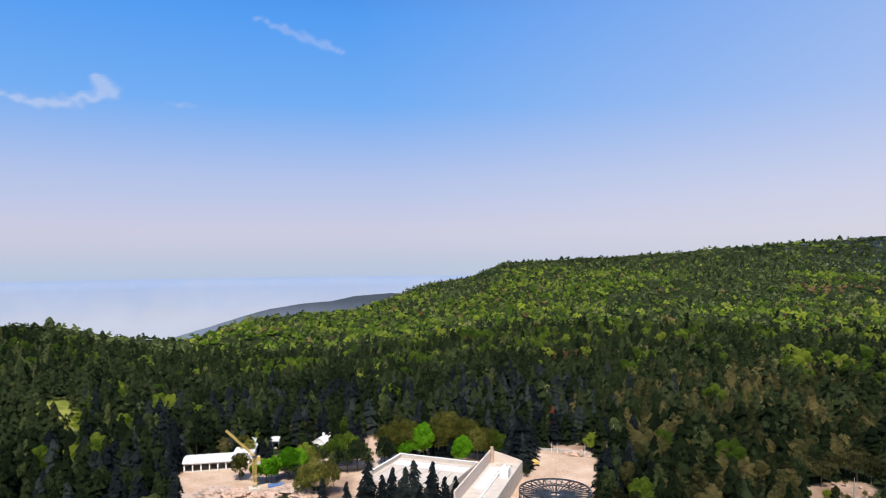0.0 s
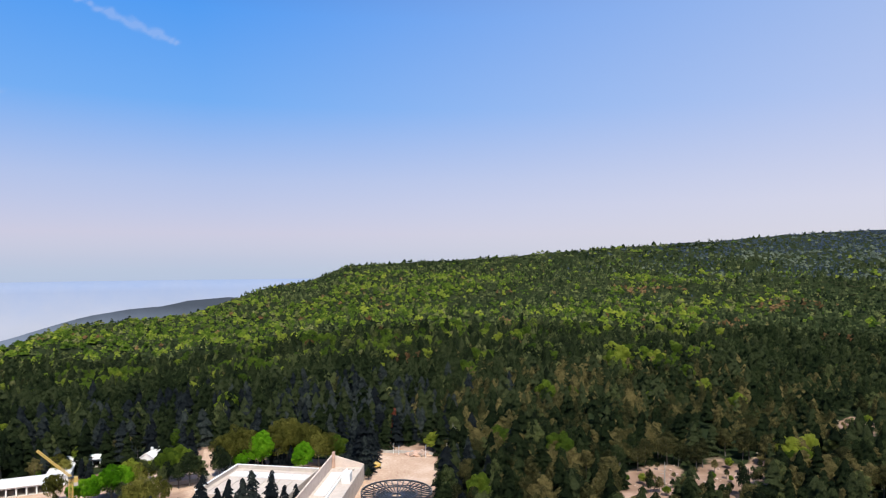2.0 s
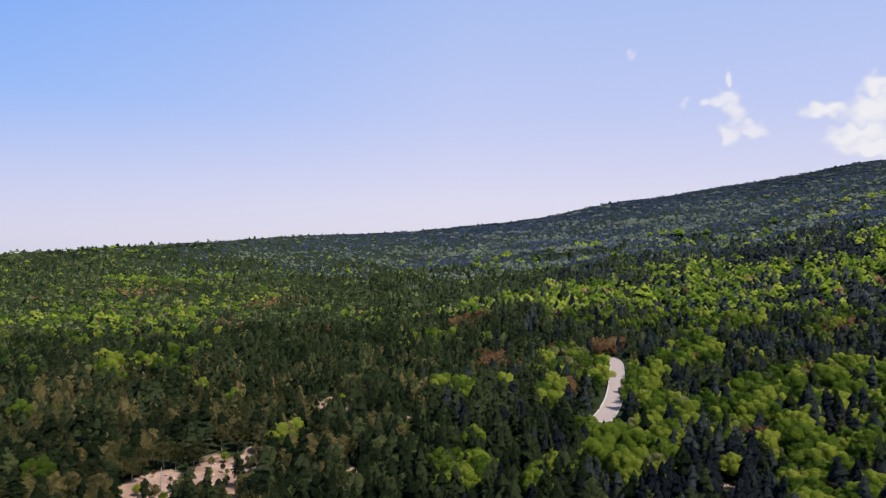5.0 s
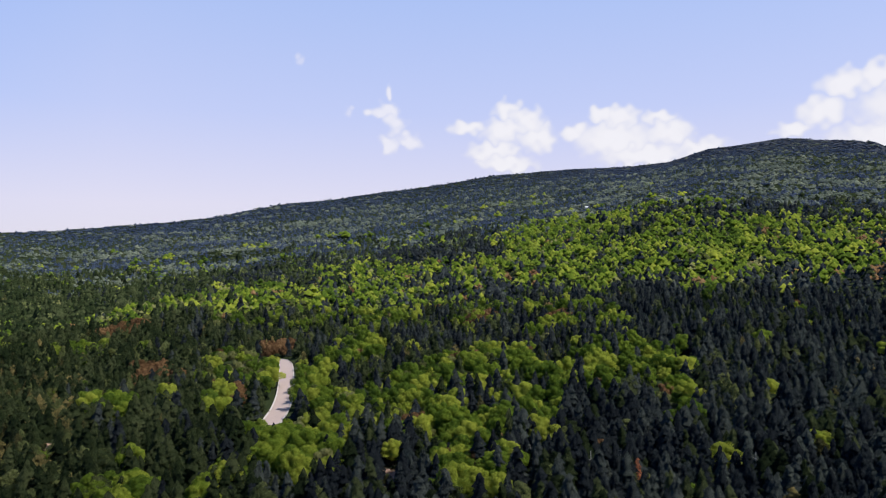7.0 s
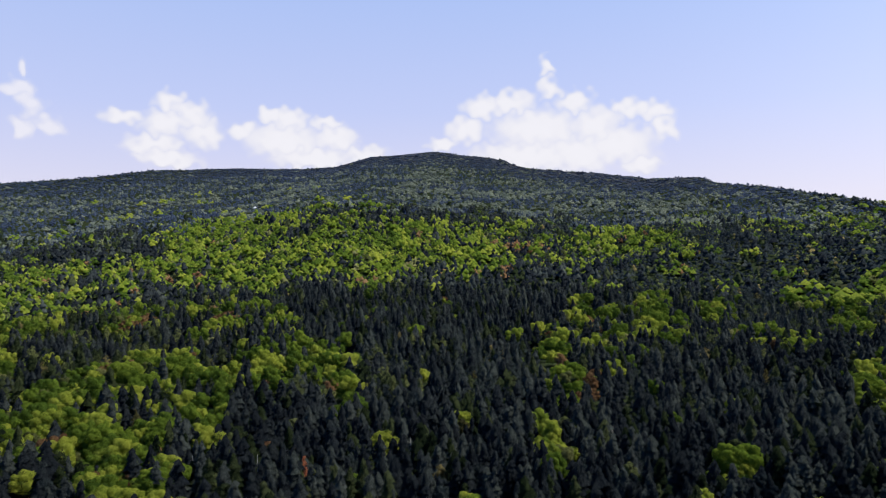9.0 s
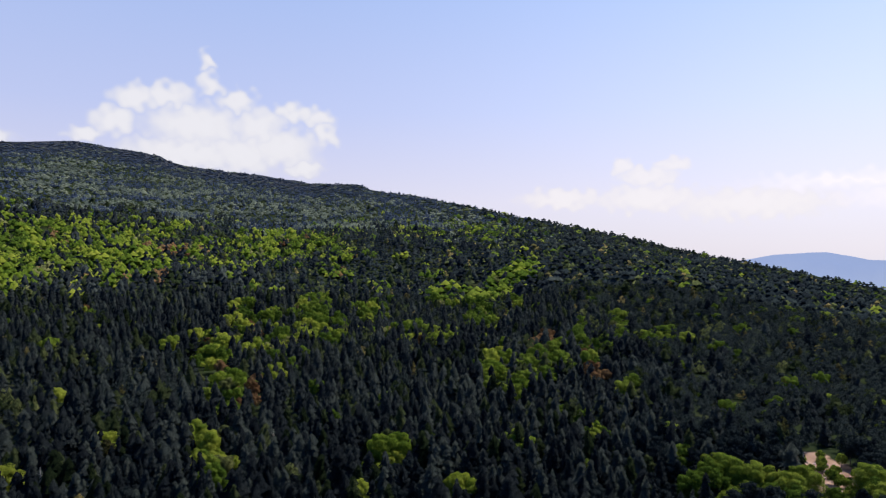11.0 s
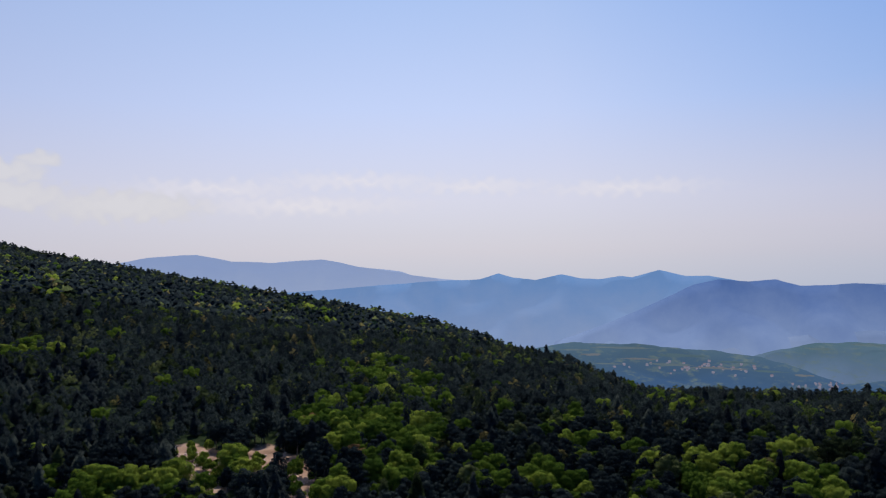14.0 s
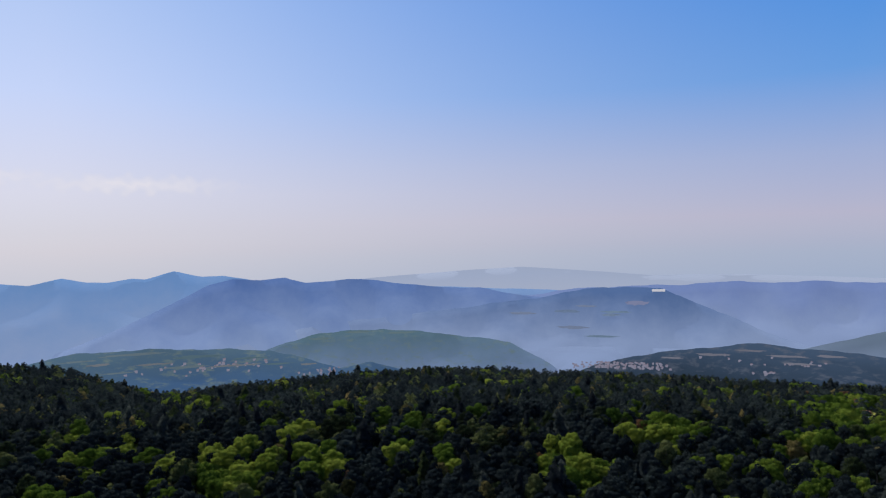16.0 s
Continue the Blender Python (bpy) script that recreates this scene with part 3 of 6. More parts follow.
cloud("towering white cumulus cloud behind the mountain", [(114.3, 14.9, 0.67, 1.0), (114.6, 13.2, 1.26, 1.1), (111.6, 12.2, 2.4, 1.24), (109.2, 11.9, 1.95, 1.23), (116.6, 12.15, 1.93, 1.07), (113.6, 10.1, 5.0, 2.1),
                                                            (120.95, 11.3, 2.0, 1.05), (122.7, 11.1, 1.62, 0.9), (123.4, 9.8, 1.36, 1.16), (120.05, 8.6, 3.7, 2.0), (107.7, 10.1, 2.0, 1.4), (105.8, 9.0, 1.6, 0.57),
                                                            (112.8, 7.9, 6.5, 1.7), (118.2, 10.2, 2.6, 1.9), (117.0, 8.0, 4.0, 2.0), (121.8, 7.0, 1.9, 0.9)], CUMULUS)
cloud("pale hazy cumulus cloud", [(147.4, 7.0, 1.1, 0.8), (151.25, 7.0, 1.76, 0.7), (149.5, 6.1, 3.1, 1.0), (149.5, 4.4, 5.5, 1.33), (142.9, 4.5, 4.5, 1.0), (156.9, 3.8, 7.75, 1.5)], PALE)
cloud("long thin haze cloud", [(163, 5.2, 9, 0.9), (174, 5.9, 10, 0.9), (184, 5.4, 8, 0.8), (196, 5.0, 9, 0.8), (170, 3.9, 12, 1.0)], cloud_material("haze_cloud", (1.06, 0.98, 0.99), 0.5, 2.2, 0.45))


def streak(path, wide, thin):
    """Billows along a line of bearing and elevation, thickest in the middle."""
    path = np.array(path, float)
    s = np.linspace(0, 1, 14)
    k = np.linspace(0, 1, len(path))
    return [(np.interp(q, k, path[:, 0]), np.interp(q, k, path[:, 1]), wide * (0.5 + 0.5 * math.sin(q * 3.14)), thin * (0.55 + 0.45 * math.sin(q * 3.14))) for q in s]


cloud("wispy white cloud in the blue sky", streak([(-36, 11.9), (-32.4, 11.35), (-29.5, 10.95), (-27.2, 11.5), (-25.8, 12.2), (-25.7, 12.7), (-26.4, 13.2)], 1.5, 0.5), cloud_material("wisp_white", (0.76, 0.73, 0.84), 0.34, 1.8, 0.7))
cloud("faint streak of cloud", streak([(-14.8, 18.4), (-12.6, 17.7), (-11.2, 17.2), (-9.6, 16.75), (-8.0, 16.2)], 0.9, 0.42), cloud_material("streak_white", (0.72, 0.70, 0.84), 0.2, 1.8, 0.7))
cloud("faint scrap of cloud", [(-20.6, 11.6, 1.3, 0.35)], WISP)

# ---- forest ----
def fir_shape(skirts, sides, seed, wide=0.24, low=0.05):
    """Needle tree one unit high: whorls of drooping boughs, each a ragged skirt that overhangs the next."""
    gen = np.random.RandomState(seed)
    v, f = [], []
    step = (1 - low) / skirts
    for i in range(skirts):
        q = (i + 1) / skirts
        rim = 1 - q * (1 - low)
        lean = gen.normal(0, 0.012, 2)
        reach = wide * (0.10 + 0.90 * q ** 0.85) * gen.uniform(0.86, 1.12)
        base, turn = len(v), gen.uniform(0, 6.28)
        v.append((lean[0], lean[1], min(1.0, rim + step * 2.1)))
        for p in range(sides):
            a = turn + (p + gen.uniform(-0.25, 0.25)) * 6.2832 / sides
            r = reach * (1.12 if p % 2 else 0.74) * gen.uniform(0.82, 1.18)
            v.append((lean[0] + r * math.cos(a), lean[1] + r * math.sin(a), rim + step * gen.uniform(-0.3, 0.45)))
        f.extend((base, base + 1 + p, base + 1 + (p + 1) % sides) for p in range(sides))
    return np.array(v), np.array(f)


def add_lump(v, f, gen, at, out, size, sides, flat, rings):
    """A small uneven clump of leaves, domed and open below, whose top leans outwards."""
    base, turn = len(v), gen.uniform(0, 6.28)
    at, out = np.array(at), np.array(out)
    v.append(at + (np.array([0, 0, 0.9 * flat]) + out * 0.4) * size * gen.uniform(0.88, 1.12))
    for i in range(rings):
        wide, level = (1.0, -0.45) if rings == 1 else ((0.82, 0.42), (0.95, -0.55))[i]
        for p in range(sides):
            a = turn + (p + 0.5 * i + gen.uniform(-0.2, 0.2)) * 6.2832 / sides
            k = size * wide * gen.uniform(0.82, 1.18)
            v.append(at + out * size * (0.25 - 0.3 * i) + np.array([k * math.cos(a), k * math.sin(a), size * flat * (level + gen.uniform(-0.18, 0.18))]))
    for p in range(sides):
        a, b = base + 1 + p, base + 1 + (p + 1) % sides
        f.append((base, a, b))
        if rings > 1:
            f.extend([(a, a + sides, b), (b, a + sides, b + sides)])


def crown_shape(count, sides, seed, wide=0.36, low=0.1, size=0.36, flat=0.95, taper=0.0, rings=2):
    """Leafy or pine crown, one unit high with its stem: many clumps of leaves over an uneven dome, round a full heart."""
    gen = np.random.RandomState(seed)
    v, f = [], []
    mid, half = (1 + low) / 2, (1 - low) / 2
    add_lump(v, f, gen, (0, 0, mid - half * 0.1), (0, 0, 0), wide * 0.86, sides, half / wide * 0.85, rings)
    sway = gen.uniform(0, 6.28)
    for k in range(count):
        u = 0.97 - 1.25 * k / max(1, count - 1)
        a = sway + k * 2.4 + gen.uniform(-0.5, 0.5)
        ring = math.sqrt(max(0.0, 1 - u * u)) * (1 - taper * max(0.0, u))
        bulge = (1 + 0.2 * math.sin(a * 2 + sway) + gen.normal(0, 0.08)) * 0.7
        k2 = wide * size * gen.uniform(0.8, 1.25) * (1.15 - 0.3 * max(0, u))
        at = (wide * ring * bulge * math.cos(a), wide * ring * bulge * math.sin(a), mid + half * u * gen.uniform(0.6, 0.8))
        add_lump(v, f, gen, at, (ring * math.cos(a), ring * math.sin(a), 0.3 * u), k2, sides, flat, rings)
    return np.array(v), np.array(f)


def trunk_shape(sides, rad, top):
    v = [(rad * s * math.cos(a), rad * s * math.sin(a), z) for z, s in ((-0.06, 1.25), (top, 0.35)) for a in np.arange(sides) * 6.283 / sides]
    f = [t for p in range(sides) for t in ((p, (p + 1) % sides, sides + p), ((p + 1) % sides, sides + (p + 1) % sides, sides + p))]
    return np.array(v), np.array(f)


def with_trunk(shape, sides, rad, top):
    (v, f), (tv, tf) = shape, trunk_shape(sides, rad, top)
    return np.concatenate([v, tv]), np.concatenate([f, tf + len(v)]), np.concatenate([np.zeros(len(f)), np.ones(len(tf))])


def bare_of_trunk(shape):
    return shape[0], shape[1], np.zeros(len(shape[1]))


def plant(name, label, spots, tall, shapes, mats, seed, slim=(0.85, 1.2), broad=None):
    """One mesh of many trees: spots (n, 3), their heights, the shapes to choose from."""
    gen = np.random.RandomState(seed)
    vs, fs, ts, ms, count = [], [], [], [], 0
    pick = gen.randint(0, len(shapes), len(spots))
    for s, (sv, sf, sm) in enumerate(shapes):
        at, h = spots[pick == s], tall[pick == s]
        spread = 1.0 if broad is None else broad[pick == s]
        n = len(at)
        if not n:
            continue
        a, w = gen.uniform(0, 6.283, n), gen.uniform(*slim, n) * h * spread
        c, sn = np.cos(a)[:, None], np.sin(a)[:, None]
        lean = gen.normal(0, 0.03, (n, 2))
        x = (sv[:, 0] * c - sv[:, 1] * sn) * w[:, None] + at[:, :1] + lean[:, :1] * sv[:, 2] * h[:, None]
        y = (sv[:, 0] * sn + sv[:, 1] * c) * w[:, None] + at[:, 1:2] + lean[:, 1:] * sv[:, 2] * h[:, None]
        z = sv[:, 2] * h[:, None] + at[:, 2:]
        vs.append(np.stack([x, y, z], -1).reshape(-1, 3))
        fs.append((sf[None] + (np.arange(n) * len(sv))[:, None, None] + count).reshape(-1, 3))
        ts.append(np.repeat(np.clip(gen.uniform(0, 1, n) * 0.6 + 0.2 + 0.26 * swell(at[:, 0], at[:, 1], 75, 52) + 0.2 * swell(at[:, 0], at[:, 1], 230, 53), 0, 0.999), len(sv)))
        ms.append(np.tile(sm, n))
        count += n * len(sv)
    me = mesh_from(name, np.concatenate(vs), np.concatenate(fs), mats, np.concatenate(ts), np.concatenate(ms), True)
    return tagged(new(name, me), label, "trees", kind="stuff")


# where leafy trees stand among the needle trees: bearing, range, half-width in degrees, half-depth in metres
FULL_WEST = [(-20.4, 367, 0.5, 14), (-6.5, 473, 0.8, 32), (2.8, 683, 0.8, 28), (16.0, 536, 0.6, 29), (31.9, 925, 1.2, 160)]
FULL_ROAD = [(53.4, 396, 1.6, 31), (53.8, 237, 2.0, 18), (54.0, 388, 1.2, 33), (56.0, 821, 3.5, 76), (60.7, 392, 0.8, 21), (61.1, 389, 0.9, 56), (61.7, 514, 1.7, 43),
             (61.8, 855, 3.9, 92), (62.1, 502, 2.1, 75), (62.2, 849, 2.4, 148), (64.6, 457, 1.6, 58), (64.7, 888, 2.2, 117), (65.7, 303, 2.6, 24),
             (66.8, 263, 2.6, 28), (68.5, 412, 1.5, 77), (68.7, 324, 1.1, 23), (69.7, 275, 1.6, 30), (72.3, 344, 2.4, 33), (72.3, 521, 2.2, 60),
             (75.2, 327, 2.5, 36)]
FULL_HILL = [(76.5, 396, 2.4, 37), (78.6, 311, 2.6, 34), (79.5, 424, 2.6, 43), (81.5, 308, 2.2, 33), (82.3, 961, 2.2, 98), (82.4, 434, 2.9, 51), (84.5, 443, 1.8, 44),
             (86.4, 945, 3.2, 140), (86.7, 332, 1.7, 45), (87.8, 1239, 4.1, 360), (90.8, 894, 2.8, 181), (91.1, 415, 1.8, 44), (92.7, 1267, 1.6, 227),
             (94.6, 438, 2.2, 51), (96.6, 940, 3.9, 159), (96.9, 412, 1.7, 57), (97.4, 349, 0.9, 40), (99.8, 817, 2.7, 108)]
FULL_SLOPE = [(102.5, 987, 3.2, 152), (105.6, 1051, 2.6, 154), (108.2, 951, 2.6, 178), (114.3, 267, 0.8, 24), (114.8, 454, 1.0, 87), (115.4, 248, 0.9, 21),
              (115.6, 380, 0.9, 41), (116.8, 587, 0.7, 76), (118.5, 495, 0.9, 44), (120.1, 415, 0.5, 42), (120.5, 502, 0.7, 37), (122.6, 614, 1.2, 93),
              (126.3, 627, 0.6, 48), (127.6, 648, 0.6, 47), (128.2, 251, 1.7, 12), (132.8, 734, 1.5, 59), (136.1, 663, 1.2, 104), (137.5, 412, 1.0, 51),
              (138.0, 780, 1.2, 65), (138.7, 362, 0.5, 35), (139.9, 401, 0.7, 34)]
FULL_SPUR = [(141.3, 433, 2.0, 38), (143.3, 328, 0.7, 23), (144.1, 542, 0.5, 37), (144.6, 466, 1.2, 35), (145.7, 289, 0.9, 12), (145.7, 290, 1.2, 15),
             (146.9, 570, 0.7, 61), (147.9, 379, 0.6, 18), (155.2, 241, 1.7, 16), (155.5, 245, 2.2, 16), (158.2, 245, 1.8, 14), (158.2, 249, 1.4, 16),
             (162.1, 244, 1.8, 17), (162.2, 249, 2.1, 10), (163.2, 250, 1.4, 13), (165.8, 257, 1.8, 18), (171.0, 308, 1.1, 17), (171.7, 222, 2.7, 9),
             (173.6, 274, 2.0, 21), (176.6, 282, 2.1, 29), (178.3, 280, 1.1, 21), (178.6, 273, 1.6, 26), (190.0, 223, 2.6, 16), (202.4, 240, 2.9, 25),
             (229.5, 238, 2.5, 23), (232.0, 228, 1.6, 21)]
FULL = FULL_WEST + FULL_ROAD + FULL_HILL + FULL_SLOPE + FULL_SPUR  # dense stands of leafy trees
MIXED_WEST = [(-17.2, 861, 2.4, 142), (-13.2, 950, 3.0, 199), (-8.9, 1046, 3.5, 233), (-4.4, 1071, 4.1, 294), (0.2, 919, 4.2, 226), (4.9, 962, 4.2, 253),
              (8.6, 1204, 4.1, 271), (12.1, 862, 3.2, 203), (13.1, 1290, 3.6, 200), (15.9, 543, 0.6, 24), (27.4, 514, 1.8, 25), (27.8, 517, 1.0, 38),
              (30.6, 1295, 4.1, 125), (32.0, 901, 1.3, 194), (32.0, 918, 0.8, 141), (33.9, 1355, 2.1, 65), (35.7, 1040, 2.2, 75), (37.5, 1045, 2.1, 80)]
MIXED_ROAD = [(51.5, 627, 1.6, 20), (51.9, 618, 1.3, 51), (54.3, 280, 0.6, 15), (55.5, 800, 3.1, 79), (61.2, 242, 2.6, 21), (62.1, 262, 1.7, 15),
              (62.8, 711, 2.6, 44), (64.6, 891, 2.6, 88), (66.5, 702, 1.5, 61), (66.9, 742, 2.5, 75), (68.8, 800, 1.7, 133), (71.2, 1115, 3.6, 144),
              (71.7, 684, 2.5, 75), (72.8, 842, 2.5, 147), (74.0, 395, 2.5, 30), (74.8, 958, 2.8, 51)]
MIXED_HILL = [(76.3, 770, 2.6, 131), (76.9, 721, 2.4, 64), (77.0, 984, 3.4, 91), (78.6, 231, 1.2, 14), (79.8, 952, 2.3, 73), (80.4, 254, 2.0, 27),
              (80.6, 580, 0.9, 25), (82.0, 701, 2.7, 120), (83.3, 234, 1.6, 21), (84.0, 363, 2.5, 28), (86.8, 552, 1.1, 41), (88.6, 435, 2.1, 40),
              (88.6, 634, 2.8, 69), (91.4, 493, 2.2, 44), (92.6, 558, 1.3, 69), (98.0, 1365, 3.7, 295), (99.7, 565, 0.8, 36)]
MIXED_SLOPE = [(104.4, 399, 0.6, 24), (105.8, 655, 0.5, 24), (110.4, 1235, 2.3, 135), (115.3, 984, 3.0, 171), (118.3, 584, 1.3, 33), (119.1, 750, 1.5, 37),
               (119.1, 1129, 3.2, 166), (121.2, 368, 0.8, 15), (122.2, 1021, 3.0, 118), (124.2, 955, 1.7, 100), (124.3, 549, 0.6, 56), (127.2, 523, 0.6, 38),
               (128.6, 353, 1.0, 16), (130.2, 554, 0.8, 63), (132.6, 524, 1.0, 45), (133.6, 228, 1.0, 13), (136.5, 437, 0.6, 58), (139.0, 687, 0.8, 30),
               (139.7, 844, 1.1, 53)]
MIXED_SPUR = [(143.9, 764, 0.4, 29), (145.6, 486, 0.6, 41), (146.9, 560, 0.7, 37), (149.9, 535, 0.6, 22), (150.0, 535, 0.9, 22), (154.0, 237, 1.5, 14),
              (157.0, 217, 2.2, 8), (164.2, 226, 1.8, 13), (164.3, 268, 0.9, 13), (165.4, 266, 1.3, 15), (171.0, 334, 1.6, 31), (173.5, 280, 1.5, 15),
              (175.8, 308, 2.2, 29), (176.1, 433, 1.1, 38), (176.2, 234, 2.4, 15)]
MIXED_EAST = [(176.3, 446, 0.6, 25), (180.9, 268, 1.6, 25), (180.9, 268, 2.2, 33), (181.9, 236, 2.5, 13), (184.2, 232, 2.5, 19), (191.0, 289, 2.5, 40),
              (206.4, 278, 2.0, 17), (209.5, 240, 2.3, 17), (215.5, 243, 1.7, 10), (233.9, 317, 1.2, 14), (235.1, 277, 1.6, 14), (237.6, 226, 1.6, 11),
              (238.0, 279, 1.5, 22), (243.3, 239, 2.2, 16), (249.1, 441, 2.0, 136), (251.1, 339, 1.2, 54)]
MIXED = MIXED_WEST + MIXED_ROAD + MIXED_HILL + MIXED_SLOPE + MIXED_SPUR + MIXED_EAST  # leafy trees with firs among them
THIN_WEST = [(-27.4, 296, 1.2, 15), (-26.0, 323, 2.1, 24), (-13.0, 601, 3.0, 120), (-2.8, 574, 2.7, 91), (0.9, 660, 3.2, 55), (6.5, 628, 4.1, 95),
             (16.9, 1257, 3.5, 172), (17.8, 846, 3.5, 209), (24.0, 854, 3.6, 191), (27.9, 945, 2.3, 220), (28.4, 1275, 2.1, 105), (31.1, 544, 1.4, 43),
             (39.7, 297, 1.9, 18), (39.7, 1472, 1.8, 72), (45.6, 787, 1.6, 148)]
THIN_ROAD = [(50.4, 593, 1.5, 50), (52.5, 814, 2.2, 79), (58.0, 1660, 2.8, 215)]
THIN_SLOPE = [(125.4, 1477, 2.7, 232), (129.1, 1642, 2.8, 152), (132.6, 1470, 4.6, 200), (136.7, 1472, 3.7, 212)]
THIN_SPUR = [(174.9, 408, 1.8, 77), (176.5, 501, 1.7, 26), (179.7, 380, 2.5, 59), (182.2, 497, 1.0, 18), (182.3, 515, 1.8, 20), (184.5, 247, 2.4, 18),
             (194.8, 324, 1.8, 47), (197.4, 243, 2.3, 24), (198.9, 472, 1.8, 65), (199.9, 258, 2.3, 19), (201.5, 342, 2.7, 31), (209.5, 342, 2.5, 31),
             (211.9, 344, 1.8, 23), (214.9, 302, 2.7, 49), (220.1, 322, 2.5, 69), (222.9, 296, 1.9, 13), (240.6, 300, 1.6, 17), (246.0, 282, 2.2, 35),
             (248.1, 241, 2.9, 16)]
THIN = THIN_WEST + THIN_ROAD + THIN_SLOPE + THIN_SPUR  # scattered leafy trees
RUSTY_WEST = [(8.1, 991, 0.8, 34), (10.5, 501, 1.5, 22), (28.7, 1157, 1.9, 32), (35.3, 828, 0.9, 39), (35.6, 830, 0.6, 53), (39.4, 1025, 2.3, 54),
              (40.1, 997, 1.2, 42), (42.6, 731, 0.9, 50)]
RUSTY_ROAD = [(54.4, 693, 1.0, 12), (54.7, 698, 1.7, 19), (56.3, 512, 1.8, 35), (62.6, 394, 0.5, 19), (65.5, 587, 1.1, 36)]
RUSTY_HILL = [(76.7, 318, 0.7, 15), (82.0, 608, 1.0, 25), (82.1, 604, 0.5, 23), (83.7, 890, 0.5, 29), (88.2, 612, 1.0, 19), (88.4, 613, 1.3, 14)]
RUSTY_SLOPE = [(111.0, 833, 0.5, 68), (112.3, 1026, 1.6, 53), (117.7, 381, 0.6, 32)]
RUSTY_SPUR = [(140.8, 520, 1.0, 21), (145.3, 411, 0.8, 20)]
RUSTY = RUSTY_WEST + RUSTY_ROAD + RUSTY_HILL + RUSTY_SLOPE + RUSTY_SPUR  # rust-brown stands
PINES = [(28, 340, 17, 0.55, 0.7), (46, 400, 9, 0.45, 0.6), (215, 440, 48, 0.62, 0.85), (215, 600, 48, 0.3, 0.97), (182, 720, 24, 0.5, 0.97), (158, 950, 20, 0.5, 0.9), (130, 1400, 18, 0.65, 0.8), (106, 420, 8, 0.25, 0.5), (-30, 560, 18, 0.5, 0.4), (8, 1100, 40, 0.5, 0.6), (70, 600, 30, 0.3, 0.5)]
OLIVES = [(29, 330, 17, 0.6, 0.85), (44, 420, 9, 0.45, 0.4)]
# the mountain road: bearing and range along its middle
ROAD = [(61.8, 500), (63.4, 520), (64.8, 538), (65.8, 546), (66.25, 520), (66.3, 490), (66.28, 455), (66.18, 420), (66.05, 392), (65.7, 367), (65.3, 350), (64.8, 334), (64.2, 320)]
ROAD_XY = np.array([place(a, r) for a, r in ROAD])


def from_road(x, y):
    """Distance to the road's middle line."""
    best = np.full_like(x, 1e9)
    for (x0, y0), (x1, y1) in zip(ROAD_XY[:-1], ROAD_XY[1:]):
        dx, dy = x1 - x0, y1 - y0
        q = np.clip(((x - x0) * dx + (y - y0) * dy) / (dx * dx + dy * dy), 0, 1)
        best = np.minimum(best, np.hypot(x - x0 - q * dx, y - y0 - q * dy))
    return best


def share(x, y, patches, base):
    r, az = np.hypot(x, y), bearing_of(x, y)
    best = np.zeros_like(r) + base
    for a, d, wa, wd, p in patches:
        q = np.sqrt(((az - a) / wa) ** 2 + ((r - d) / (wd * d)) ** 2)
        best = np.maximum(best, p * (1 - smooth(0.75, 1.25, q)))
    return best


def within(x, y, stands, rim=0.3):
    """1 inside the stands, 0 outside, over a soft and wavering rim."""
    wander = np.clip(np.hypot(x, y) / 420, 0.6, 2.2)
    x, y = x + swell(x, y, 34, 91) * 5 * wander, y + swell(x, y, 30, 92) * 5 * wander
    r, az = np.hypot(x, y), bearing_of(x, y)
    best = np.zeros_like(r)
    for a, d, wa, wd in stands:
        q = np.sqrt(((az - a) / wa) ** 2 + ((r - d) / wd) ** 2)
        best = np.maximum(best, 1 - smooth(1.08 - rim, 1.08 + rim, q))
    return best


def open_to_trees(x, y, r, az, gen):
    site = (az > -21.0) & (az < 12.4) & (r > 176) & (r < np.where(az > 6.5, 289, 298)) & ~((az < -16) & (r > 292))
    bare = bareness(x, y) > 0.45 + gen.uniform(-0.2, 0.25, len(x))
    meadow = bareness(x, y, MEADOWS) > 0.5 + gen.uniform(-0.2, 0.5, len(x))
    # the last term clears trees from the camera's sight of the road
    return ~site & ~bare & ~meadow & (from_road(x, y) > np.where(r > 345, 9.0, 6.0)) & ~((az > 64.3 + 0.006 * (r - 300)) & (az < 66.8) & (r > 288) & (r < 372))


